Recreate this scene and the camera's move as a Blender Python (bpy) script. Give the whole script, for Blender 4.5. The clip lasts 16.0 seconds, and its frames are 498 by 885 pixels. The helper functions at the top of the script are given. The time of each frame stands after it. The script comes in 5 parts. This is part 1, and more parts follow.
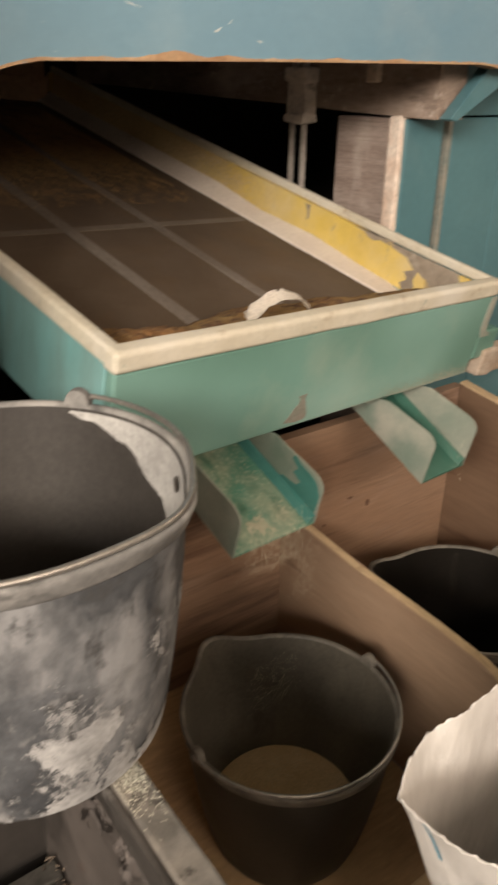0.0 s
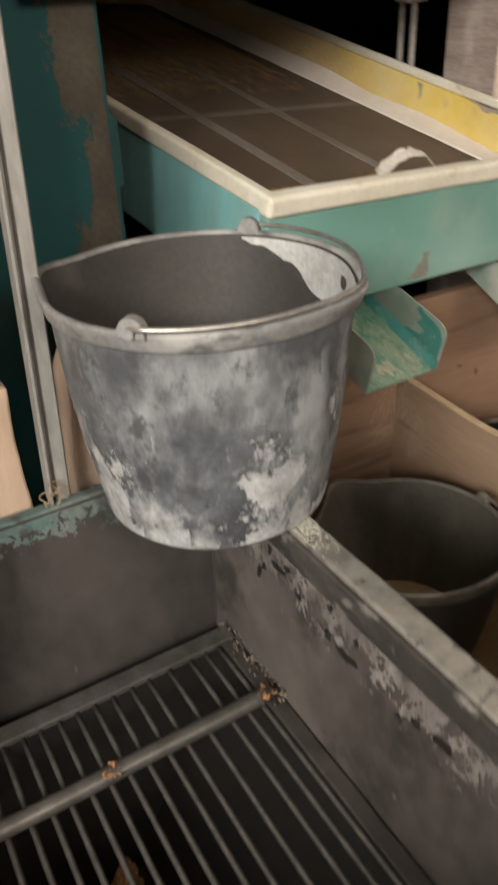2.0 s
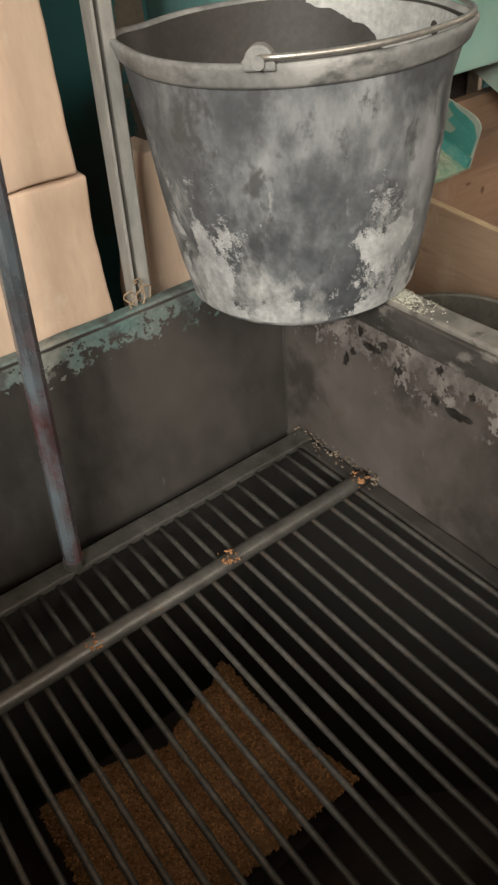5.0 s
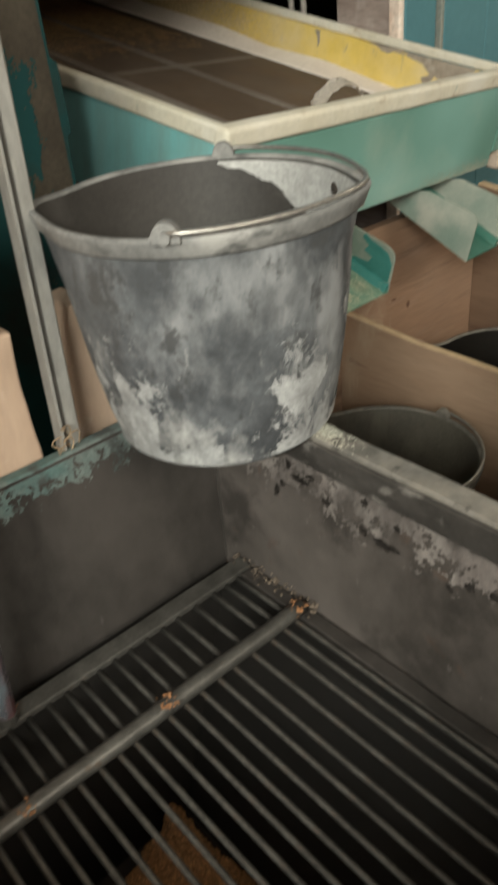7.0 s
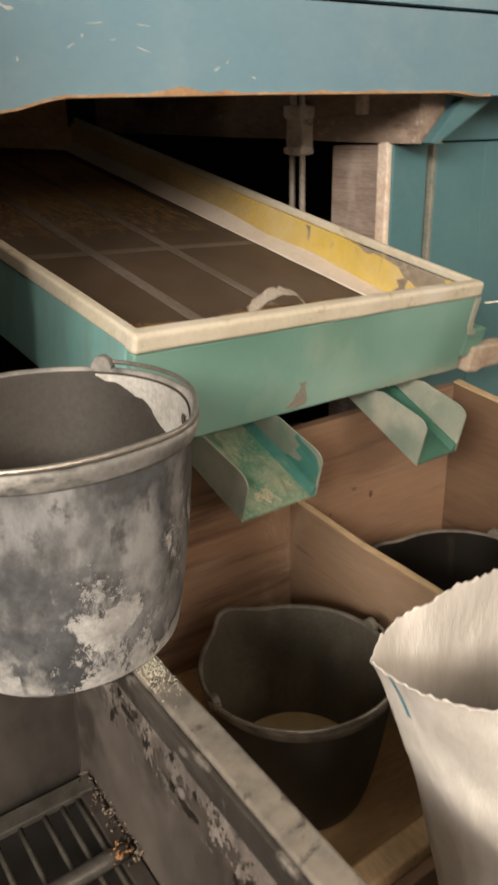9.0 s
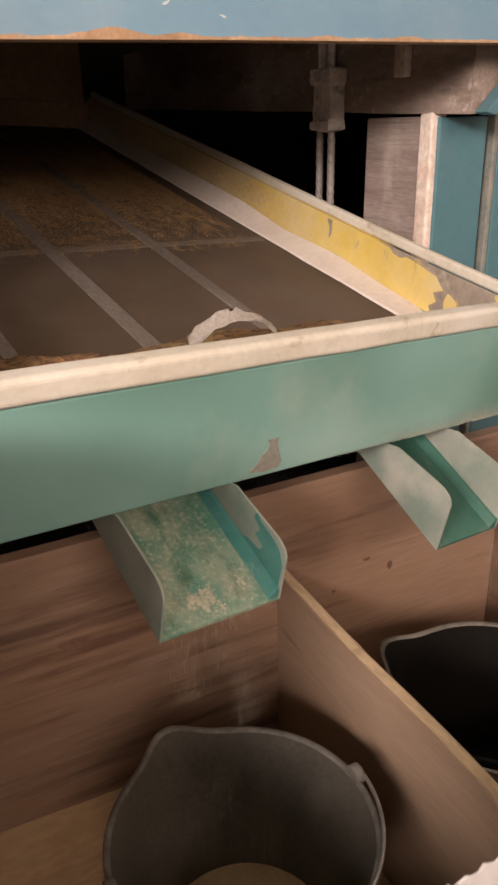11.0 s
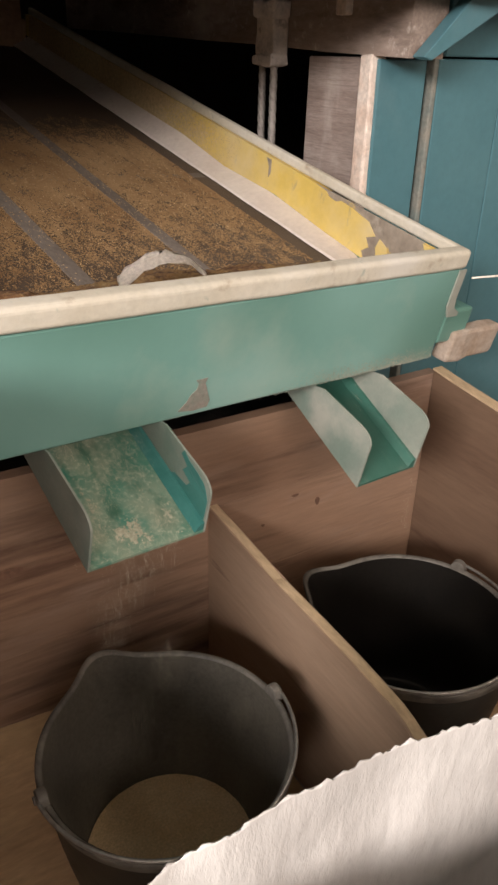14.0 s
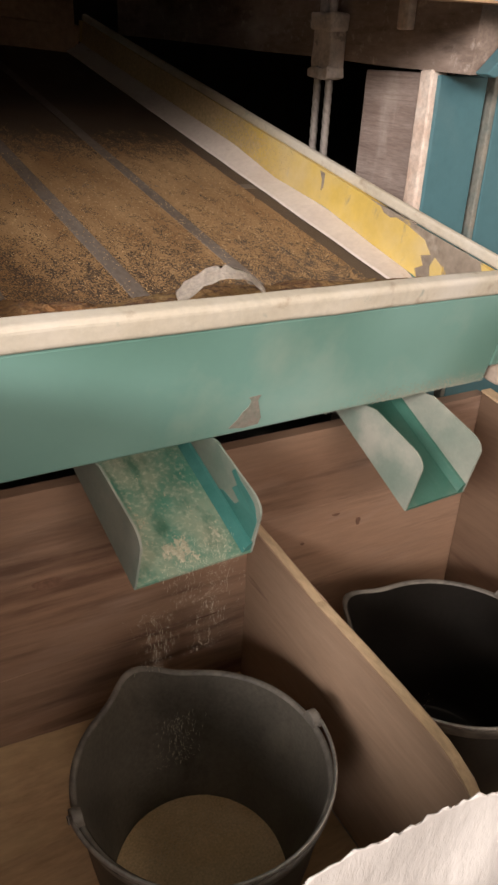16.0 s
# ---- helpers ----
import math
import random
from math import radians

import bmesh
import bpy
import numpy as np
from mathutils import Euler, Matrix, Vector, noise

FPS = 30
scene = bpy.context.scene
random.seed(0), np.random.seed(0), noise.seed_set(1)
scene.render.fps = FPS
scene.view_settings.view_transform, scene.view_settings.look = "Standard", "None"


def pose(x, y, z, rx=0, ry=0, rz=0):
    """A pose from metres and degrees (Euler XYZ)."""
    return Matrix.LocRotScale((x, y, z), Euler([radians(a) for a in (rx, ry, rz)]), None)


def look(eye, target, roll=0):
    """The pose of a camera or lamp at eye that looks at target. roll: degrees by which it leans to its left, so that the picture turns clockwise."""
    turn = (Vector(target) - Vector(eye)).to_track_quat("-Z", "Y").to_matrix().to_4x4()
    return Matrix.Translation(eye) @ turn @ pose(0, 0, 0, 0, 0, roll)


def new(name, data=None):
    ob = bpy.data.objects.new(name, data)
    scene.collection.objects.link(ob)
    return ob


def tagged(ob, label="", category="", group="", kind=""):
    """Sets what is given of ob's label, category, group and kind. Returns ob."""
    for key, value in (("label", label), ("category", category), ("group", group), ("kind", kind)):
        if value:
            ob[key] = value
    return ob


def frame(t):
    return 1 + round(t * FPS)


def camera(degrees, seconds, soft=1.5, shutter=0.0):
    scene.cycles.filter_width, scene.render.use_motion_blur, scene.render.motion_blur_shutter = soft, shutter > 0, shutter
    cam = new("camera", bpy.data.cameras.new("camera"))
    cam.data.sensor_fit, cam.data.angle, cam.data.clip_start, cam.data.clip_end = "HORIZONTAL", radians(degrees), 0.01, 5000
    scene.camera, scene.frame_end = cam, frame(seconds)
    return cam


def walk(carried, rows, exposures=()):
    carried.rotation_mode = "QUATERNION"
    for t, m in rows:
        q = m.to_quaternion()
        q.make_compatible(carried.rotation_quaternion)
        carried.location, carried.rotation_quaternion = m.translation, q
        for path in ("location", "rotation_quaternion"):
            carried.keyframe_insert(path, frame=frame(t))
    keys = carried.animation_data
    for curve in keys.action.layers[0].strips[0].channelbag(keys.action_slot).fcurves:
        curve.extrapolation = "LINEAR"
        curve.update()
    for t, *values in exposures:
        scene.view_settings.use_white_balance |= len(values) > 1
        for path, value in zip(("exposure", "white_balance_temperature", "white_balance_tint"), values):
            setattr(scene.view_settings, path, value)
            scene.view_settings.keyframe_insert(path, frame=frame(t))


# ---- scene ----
cam = camera(36.9, 16.0, 2.6, 0.5)
PATH = [
    (0, (0.122, 0.135, 1.497), (1.19, 1.585, 0.627), 1.0),
    (0.5, (0.076, 0.13, 1.476), (0.992, 1.656, 0.564), 0.7),
    (0.8, (0.038, 0.128, 1.468), (0.904, 1.673, 0.538), 1.1),
    (1, (0.039, 0.105, 1.468), (0.812, 1.687, 0.52), 0.5),
    (1.5, (0.005, 0.063, 1.459), (0.675, 1.673, 0.481), -2.2),
    (2, (-0.052, 0.028, 1.441), (0.788, 1.524, 0.414), -2.9),
    (2.5, (-0.173, 0.07, 1.404), (0.777, 1.385, 0.234), -2.4),
    (3, (-0.213, 0.079, 1.384), (0.748, 1.341, 0.166), -3.3),
    (3.5, (-0.237, 0.073, 1.37), (0.692, 1.337, 0.13), -4.1),
    (4, (-0.241, 0.07, 1.362), (0.642, 1.372, 0.128), -4.3),
    (4.2, (-0.239, 0.072, 1.354), (0.624, 1.369, 0.099), -4.9),
    (6.3, (-0.232, 0.069, 1.339), (0.652, 1.366, 0.098), -7.1),
    (6.5, (-0.223, 0.071, 1.349), (0.697, 1.374, 0.143), -6.8),
    (7, (-0.193, 0.064, 1.387), (0.855, 1.391, 0.318), -6.1),
    (7.5, (-0.161, 0.061, 1.415), (0.984, 1.394, 0.459), -4.8),
    (8, (-0.12, 0.057, 1.436), (1.076, 1.399, 0.558), -3.3),
    (8.2, (-0.092, 0.055, 1.444), (1.109, 1.4, 0.58), -2.2),
    (8.5, (-0.036, 0.03, 1.447), (1.135, 1.428, 0.625), -1.9),
    (9, (0.046, -0.022, 1.456), (1.092, 1.506, 0.699), -1.4),
    (9.2, (0.073, -0.027, 1.469), (1.075, 1.54, 0.732), -1.1),
    (11.3, (0.414, 0.217, 1.42), (1.262, 1.841, 0.618), -1.3),
    (11.5, (0.407, 0.22, 1.433), (1.275, 1.808, 0.581), -0.8),
    (12, (0.41, 0.194, 1.43), (1.305, 1.745, 0.538), -0.3),
    (12.5, (0.409, 0.177, 1.437), (1.324, 1.709, 0.535), 0.6),
    (13, (0.399, 0.167, 1.44), (1.342, 1.673, 0.522), 1.6),
    (13.5, (0.403, 0.159, 1.441), (1.346, 1.654, 0.506), 1.6),
    (14, (0.408, 0.155, 1.444), (1.347, 1.653, 0.508), 1.5),
    (14.5, (0.4, 0.164, 1.448), (1.323, 1.683, 0.529), 1.9),
    (15, (0.394, 0.178, 1.444), (1.296, 1.709, 0.526), 2.2),
    (15.5, (0.395, 0.189, 1.445), (1.29, 1.721, 0.522), 2.5),
    (16, (0.391, 0.194, 1.449), (1.278, 1.731, 0.526), 2.8),
]
EXPOSE = [(0.0, 0.0, 7400, 14), (1.5, 0.05, 6600, 10), (3.0, -0.16, 6600, 6), (4.2, -0.1, 6600, 6), (6.5, -0.1, 6500, 2), (7.5, -0.15, 6500, 0), (8.2, -0.05, 6700, 8), (9.0, 0.0, 7400, 12), (11.5, 0.15, 7000, 26), (13.0, 0.1, 6500, 15), (16.0, 0.15, 6700, 17)]
walk(cam, [(t, look(eye, target, roll)) for t, eye, target, roll in PATH], EXPOSE)

from collections import defaultdict

# ---- world, lamps, exposure ----
world = bpy.data.worlds.new("world")
scene.world = world
world.use_nodes = True
world.node_tree.nodes["Background"].inputs[0].default_value = (1.0, 0.86, 0.72, 1)
world.node_tree.nodes["Background"].inputs[1].default_value = 0.016


def area_lamp(name, eye, target, sx, sy, watts, colour):
    data = bpy.data.lights.new(name, "AREA")
    data.shape, data.size, data.size_y, data.energy, data.color = "RECTANGLE", sx, sy, watts, colour
    ob = new(name, data)
    ob.matrix_basis = look(eye, target)
    return ob


area_lamp("window_light", (-2.12, -1.25, 2.52), (0.6, 0.95, 1.1), 1.50, 0.66, 185, (1.0, 0.95, 0.88))
# Frontal fill light added behind the camera to brighten bin and tray.
area_lamp("south_fill_light", (0.25, -2.12, 2.48), (0.75, 1.0, 1.1), 1.7, 0.74, 50, (1.0, 0.865, 0.745))
# Fill light added high on the right to brighten the bin.
area_lamp("bin_fill_light", (2.5, 0.1, 2.3), (0.75, 0.8, 0.6), 0.9, 0.25, 8, (1.0, 0.84, 0.67))
scene.view_settings.exposure = 0.0

# ---- helpers for building ----
ORIGIN = defaultdict(lambda: Vector((0, 0, 0)))


def thing(name, label, category, base=(0, 0, 0), group="", kind=""):
    ob = new(name)
    ob.empty_display_size = 0.05
    ob.location = base
    ORIGIN[ob] = Vector(base)
    return tagged(ob, label, category, group, kind)


def mesh_of(name, bm, material, smooth=False):
    bmesh.ops.recalc_face_normals(bm, faces=bm.faces)
    me = bpy.data.meshes.new(name)
    bm.to_mesh(me)
    bm.free()
    me.materials.append(material)
    if smooth:
        for p in me.polygons:
            p.use_smooth = True
    return me


def part(name, bm, material, parent, label="", smooth=False):
    bmesh.ops.translate(bm, verts=bm.verts, vec=-ORIGIN[parent])
    ob = new(name, mesh_of(name, bm, material, smooth))
    ob.parent = parent
    ORIGIN[ob] = ORIGIN[parent]
    return tagged(ob, label)


def solo(name, bm, material, label, category, base=(0, 0, 0), kind="", group="", smooth=False):
    bmesh.ops.translate(bm, verts=bm.verts, vec=-Vector(base))
    ob = new(name, mesh_of(name, bm, material, smooth))
    ob.location = base
    ORIGIN[ob] = Vector(base)
    return tagged(ob, label, category, group, kind)


def box(x0, x1, y0, y1, z0, z1, bev=0.002, bm=None, seg=2):
    bm = bm or bmesh.new()
    made = bmesh.ops.create_cube(bm, size=1)["verts"]
    for v in made:
        v.co = Vector((x0 + (v.co.x + 0.5) * (x1 - x0), y0 + (v.co.y + 0.5) * (y1 - y0), z0 + (v.co.z + 0.5) * (z1 - z0)))
    if bev:
        edges = list({e for v in made for e in v.link_edges})
        bmesh.ops.bevel(bm, geom=edges, offset=bev, segments=seg, profile=0.5, affect="EDGES")
    return bm


def prism(points, axis, a, b, bev=0.0, bm=None):
    """A flat outline, drawn out along one axis from a to b."""
    bm = bm or bmesh.new()

    def place(p, d):
        return {"x": (d, p[0], p[1]), "y": (p[0], d, p[1]), "z": (p[0], p[1], d)}[axis]

    lo = [bm.verts.new(place(p, a)) for p in points]
    hi = [bm.verts.new(place(p, b)) for p in points]
    n = len(points)
    bm.faces.new(lo), bm.faces.new(hi[::-1])
    for i in range(n):
        bm.faces.new((lo[i], lo[(i + 1) % n], hi[(i + 1) % n], hi[i]))
    if bev:
        bmesh.ops.recalc_face_normals(bm, faces=bm.faces)
        bmesh.ops.bevel(bm, geom=list(bm.edges), offset=bev, segments=2, profile=0.5, affect="EDGES")
    return bm


def tube(path, radius, n=10, bm=None, closed_ends=True):
    bm = bm or bmesh.new()
    path = [Vector(p) for p in path]
    rings = []
    side = None
    for i, p in enumerate(path):
        d = (path[min(i + 1, len(path) - 1)] - path[max(i - 1, 0)]).normalized()
        if side is None:
            side = d.orthogonal().normalized()
        side = (side - d * side.dot(d)).normalized()
        up = d.cross(side)
        r = radius(i / (len(path) - 1)) if callable(radius) else radius
        rings.append([bm.verts.new(p + r * (math.cos(a) * side + math.sin(a) * up)) for a in [2 * math.pi * k / n for k in range(n)]])
    for a, b in zip(rings, rings[1:]):
        for k in range(n):
            bm.faces.new((a[k], a[(k + 1) % n], b[(k + 1) % n], b[k]))
    if closed_ends:
        bm.faces.new(rings[0][::-1]), bm.faces.new(rings[-1])
    return bm


def worn(bm, amount, scale, cuts=0, seed=0.0):
    """Uneven, worn surfaces: splits the long edges and moves the points by noise."""
    if cuts:
        bmesh.ops.subdivide_edges(bm, edges=[e for e in bm.edges if e.calc_length() > 0.05], cuts=cuts, use_grid_fill=True)
    for v in bm.verts:
        v.co += amount * noise.noise_vector(v.co * scale + Vector((seed, seed * 2, 0)))
    return bm


def lumps(count, place, size, rng):
    """Many small kernels in one mesh; place(rng) gives a point, size a range of half lengths."""
    unit = np.array([(1, 0, 0), (-1, 0, 0), (0, 0.55, 0), (0, -0.55, 0), (0, 0, 0.5), (0, 0, -0.5)])
    tri = np.array([(0, 2, 4), (2, 1, 4), (1, 3, 4), (3, 0, 4), (2, 0, 5), (1, 2, 5), (3, 1, 5), (0, 3, 5)])
    verts, faces = [], []
    for i in range(count):
        turn = np.array(Euler((rng.uniform(-0.5, 0.5), rng.uniform(-0.5, 0.5), rng.uniform(0, 6.28))).to_matrix())
        verts.append(unit * rng.uniform(*size) @ turn.T + np.array(place(rng)))
        faces.append(tri + 6 * i)
    me = bpy.data.meshes.new("kernels")
    me.from_pydata(np.concatenate(verts).tolist(), [], np.concatenate(faces).tolist())
    return me


# ---- materials ----
def surface(name, base, other, rough=0.6, metal=0.0, big=6.0, fine=90.0, bump=0.25, stretch=(1, 1, 1), coats=(), ramp=(0.35, 0.65), island=0.0, spec=0.5, tone=(0.78, 1.18), detail=7, ridges=None):
    """Two tones by coarse noise, grain by fine noise, then coats: (colour, scale, low, high, strength, stretch,
    roughness) patches of dust, dirt, worn paint or painted reflections.
    """
    m = bpy.data.materials.new(name)
    m.use_nodes = True
    nt = m.node_tree
    n, link = nt.nodes, nt.links
    bsdf = n["Principled BSDF"]
    coord = n.new("ShaderNodeTexCoord")

    def noise_tex(scale, detail=6, stretch=(1, 1, 1), rough=0.6, off=0.0):
        mp = n.new("ShaderNodeMapping")
        mp.inputs["Scale"].default_value = stretch
        mp.inputs["Location"].default_value = (off, off * 0.7, off * 1.3)
        link.new(coord.outputs["Object"], mp.inputs[0])
        t = n.new("ShaderNodeTexNoise")
        t.inputs["Scale"].default_value, t.inputs["Detail"].default_value, t.inputs["Roughness"].default_value = scale, detail, rough
        link.new(mp.outputs[0], t.inputs["Vector"])
        return t.outputs["Fac"]

    def span(value, lo, hi):
        r = n.new("ShaderNodeMapRange")
        r.inputs[1].default_value, r.inputs[2].default_value = lo, hi
        link.new(value, r.inputs[0])
        return r.outputs[0]

    def blend(fac, a, b, mode="MIX"):
        mx = n.new("ShaderNodeMix")
        mx.data_type, mx.blend_type = "RGBA", mode
        if isinstance(fac, float):
            mx.inputs[0].default_value = fac
        else:
            link.new(fac, mx.inputs[0])
        for socket, v in ((mx.inputs[6], a), (mx.inputs[7], b)):
            if isinstance(v, tuple):
                socket.default_value = (*v, 1)
            else:
                link.new(v, socket)
        return mx.outputs[2]

    coarse = noise_tex(big, detail, stretch)
    grain = noise_tex(fine, 5, stretch, 0.65, 3.1)
    colour = blend(span(coarse, *ramp), tuple(base), tuple(other))
    shade = n.new("ShaderNodeMapRange")
    shade.inputs[1].default_value, shade.inputs[2].default_value, shade.inputs[3].default_value, shade.inputs[4].default_value = 0.3, 0.7, *tone
    link.new(grain, shade.inputs[0])
    colour = blend(1.0, colour, shade.outputs[0], "MULTIPLY")
    if island:
        geo = n.new("ShaderNodeNewGeometry")
        tone = n.new("ShaderNodeMapRange")
        tone.inputs[3].default_value, tone.inputs[4].default_value = 1 - island, 1 + island
        link.new(geo.outputs["Random Per Island"], tone.inputs[0])
        colour = blend(1.0, colour, tone.outputs[0], "MULTIPLY")
    gloss = None
    for k, (tint, scale, lo, hi, strength, lay, r, *settle) in enumerate(coats):
        value = noise_tex(scale, 8, lay, 0.62, 7.7 * (k + 1))
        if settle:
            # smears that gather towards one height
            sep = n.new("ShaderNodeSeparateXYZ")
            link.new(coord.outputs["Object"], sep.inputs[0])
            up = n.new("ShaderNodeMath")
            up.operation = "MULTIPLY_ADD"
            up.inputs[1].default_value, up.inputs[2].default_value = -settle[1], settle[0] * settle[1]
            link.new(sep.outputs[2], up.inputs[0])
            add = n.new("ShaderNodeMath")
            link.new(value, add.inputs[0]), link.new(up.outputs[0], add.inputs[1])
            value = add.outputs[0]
        patch = span(value, lo, hi)
        f = n.new("ShaderNodeMath")
        f.operation = "MULTIPLY"
        f.inputs[1].default_value = strength
        link.new(patch, f.inputs[0])
        colour = blend(f.outputs[0], colour, tuple(tint))
        mixr = n.new("ShaderNodeMix")
        mixr.inputs[3].default_value = r
        link.new(f.outputs[0], mixr.inputs[0])
        if gloss is None:
            mixr.inputs[2].default_value = rough
        else:
            link.new(gloss, mixr.inputs[2])
        gloss = mixr.outputs[0]
    link.new(colour, bsdf.inputs["Base Color"])
    bsdf.inputs["Roughness"].default_value = rough
    if gloss is not None:
        link.new(gloss, bsdf.inputs["Roughness"])
    bsdf.inputs["Metallic"].default_value = metal
    bsdf.inputs["Specular IOR Level"].default_value = spec
    if bump:
        b = n.new("ShaderNodeBump")
        b.inputs["Strength"].default_value, b.inputs["Distance"].default_value = bump, 0.002
        link.new(noise_tex(ridges[0], 3, ridges[1], 0.5) if ridges else grain, b.inputs["Height"])
        link.new(b.outputs[0], bsdf.inputs["Normal"])
    return m


ONE = (1, 1, 1)
FLOUR = (0.72, 0.66, 0.55)
m_plaster = surface("plaster", (0.31, 0.275, 0.235), (0.25, 0.22, 0.19), 0.9, big=1.5, fine=60)
m_concrete = surface("concrete", (0.2, 0.19, 0.18), (0.13, 0.12, 0.11), 0.85, big=2, fine=80, coats=[(FLOUR, 3, 0.5, 0.75, 0.5, ONE, 0.9)])
m_green = surface("green_paint", (0.0918, 0.211, 0.167), (0.2, 0.383, 0.346), 0.30, tone=(0.985, 1.015), big=2.3, fine=60, bump=0.015, detail=1.5, ramp=(0.36, 0.60),
                  coats=[(FLOUR, 3, 0.55, 0.9, 0.35, ONE, 0.6), ((0.238, 0.173, 0.119), 14, 0.7, 0.75, 0.6, ONE, 0.8)])
m_green_chute = surface("chute_paint", (0.045, 0.19, 0.135), (0.07, 0.25, 0.19), 0.4, tone=(0.94, 1.05), big=12, fine=160, bump=0.1,
                        coats=[((0.40, 0.40, 0.29), 11, 0.38, 0.66, 0.85, (1, 0.7, 1), 0.9), ((0.62, 0.59, 0.47), 150, 0.50, 0.70, 0.45, ONE, 0.95), ((0.03, 0.13, 0.085), 16, 0.53, 0.66, 0.85, (1.3, 0.6, 1), 0.5)])
m_fold = surface("bare_turquoise_paint", (0.041, 0.176, 0.16), (0.0615, 0.217, 0.201), 0.3, tone=(0.95, 1.05), big=20, fine=160, bump=0.05)
m_green_clean = surface("clean_chute_paint", (0.0253, 0.107, 0.0788), (0.0394, 0.135, 0.104), 0.35, tone=(0.94, 1.05), big=9, fine=160, bump=0.06,
                        coats=[((0.169, 0.225, 0.18), 22, 0.55, 0.75, 0.5, (1, 0.5, 1), 0.9)])
# Left panel: lit patch painted as turquoise, darker zones as grey-brown patches.
m_green_left_lit = surface("side_paint_lit", (0.17, 0.42, 0.43), (0.24, 0.50, 0.51), 0.3, tone=(0.96, 1.04), big=3, fine=60, bump=0.03, detail=2,
                       coats=[((0.17, 0.165, 0.135), 3.2, 0.44, 0.70, 0.8, (1, 1.5, 0.3), 0.7)])
m_green_side = surface("chute_side_paint", (0.175, 0.235, 0.20), (0.265, 0.295, 0.255), 0.5, detail=2, tone=(0.94, 1.05), big=9, fine=150, bump=0.06,
                       coats=[((0.41, 0.394, 0.344), 11, 0.44, 0.68, 0.7, ONE, 0.9)])
m_cream = surface("cream_paint", (0.527, 0.484, 0.383), (0.62, 0.586, 0.493), 0.55, tone=(0.90, 1.08), big=12, fine=100, bump=0.3,
                  coats=[(FLOUR, 12, 0.4, 0.7, 0.5, ONE, 0.9), ((0.289, 0.204, 0.128), 22, 0.60, 0.72, 0.65, ONE, 0.8), ((0.238, 0.306, 0.264), 34, 0.64, 0.72, 0.6, ONE, 0.6), ((0.68, 0.663, 0.612), 7, 0.50, 0.70, 0.6, ONE, 0.8)])
m_scrape = surface("scraped_paint", (0.19, 0.23, 0.19), (0.28, 0.235, 0.205), 0.75, big=40, fine=160)
m_yellow = surface("yellow_paint", (0.72, 0.53, 0.12), (0.62, 0.46, 0.14), 0.4, tone=(0.94, 1.05), big=5, fine=60, bump=0.08,
                   coats=[((0.30, 0.25, 0.18), 9, 0.60, 0.66, 0.7, (1, 1.6, 0.7), 0.8), (FLOUR, 4, 0.46, 0.72, 0.5, ONE, 0.8)])
m_lining_dust = surface("lining_dust", (0.66, 0.52, 0.29), (0.56, 0.43, 0.24), 0.9, big=8, fine=120, bump=0.3)
m_bare = surface("bare_board", (0.34, 0.29, 0.235), (0.22, 0.18, 0.14), 0.75, big=9, fine=60, bump=0.4, coats=[((0.60, 0.42, 0.10), 16, 0.60, 0.64, 0.9, ONE, 0.5), ((0.50, 0.45, 0.38), 22, 0.56, 0.68, 0.6, ONE, 0.9)])
m_batten = surface("dusty_batten", (0.80, 0.73, 0.67), (0.68, 0.60, 0.54), 0.8, tone=(0.92, 1.06), big=6, fine=90, coats=[(FLOUR, 8, 0.4, 0.7, 0.4, ONE, 0.9), ((0.42, 0.33, 0.26), 16, 0.62, 0.70, 0.5, (1, 0.5, 1), 0.9)])
m_tab = surface("beige_tab", (0.46, 0.39, 0.33), (0.36, 0.27, 0.20), 0.85, big=16, fine=90, bump=0.5)
m_screen = surface("sieve_cloth", (0.107, 0.0771, 0.0541), (0.148, 0.112, 0.0853), 0.72, spec=0.3, big=3.5, fine=420, bump=0.35,
                   coats=[((0.164, 0.107, 0.0615), 7, 0.5, 0.75, 0.6, ONE, 0.8)])
m_seam = surface("sieve_seam", (0.245, 0.216, 0.191), (0.173, 0.144, 0.121), 0.7, big=7, fine=150, ramp=(0.38, 0.62), stretch=(1, 0.5, 1))
m_grain = surface("grain", (0.446, 0.23, 0.101), (0.594, 0.338, 0.162), 0.75, big=30, fine=300, island=0.45)
m_bran = surface("bran_layer", (0.33, 0.195, 0.09), (0.46, 0.30, 0.15), 0.85, big=7, fine=260, bump=0.4, stretch=(1.4, 0.5, 1), detail=4)
m_kernel = surface("golden_kernels", (0.42, 0.28, 0.135), (0.56, 0.41, 0.22), 0.5, big=40, fine=300, island=0.4)
m_residue = surface("bran_residue", (0.245, 0.116, 0.0442), (0.299, 0.197, 0.0782), 0.9, big=9, fine=300, bump=1.0, coats=[((0.0884, 0.0442, 0.0272), 30, 0.48, 0.60, 0.85, (1, 2, 1), 0.9), ((0.408, 0.286, 0.136), 60, 0.60, 0.70, 0.7, ONE, 0.9)])
m_flour = surface("flour", (0.78, 0.72, 0.58), (0.70, 0.62, 0.46), 0.95, big=30, fine=300, bump=0.5)
m_chute_flour = surface("damp_flour", (0.50, 0.48, 0.37), (0.38, 0.39, 0.29), 0.95, big=40, fine=260, bump=0.6)
m_flour_bucket = surface("coarse_flour", (0.66, 0.48, 0.26), (0.74, 0.58, 0.36), 0.95, big=14, fine=300, bump=0.4)
m_smear_pale = surface("settled_flour", (0.50, 0.47, 0.39), (0.40, 0.40, 0.34), 0.95, big=20, fine=200)
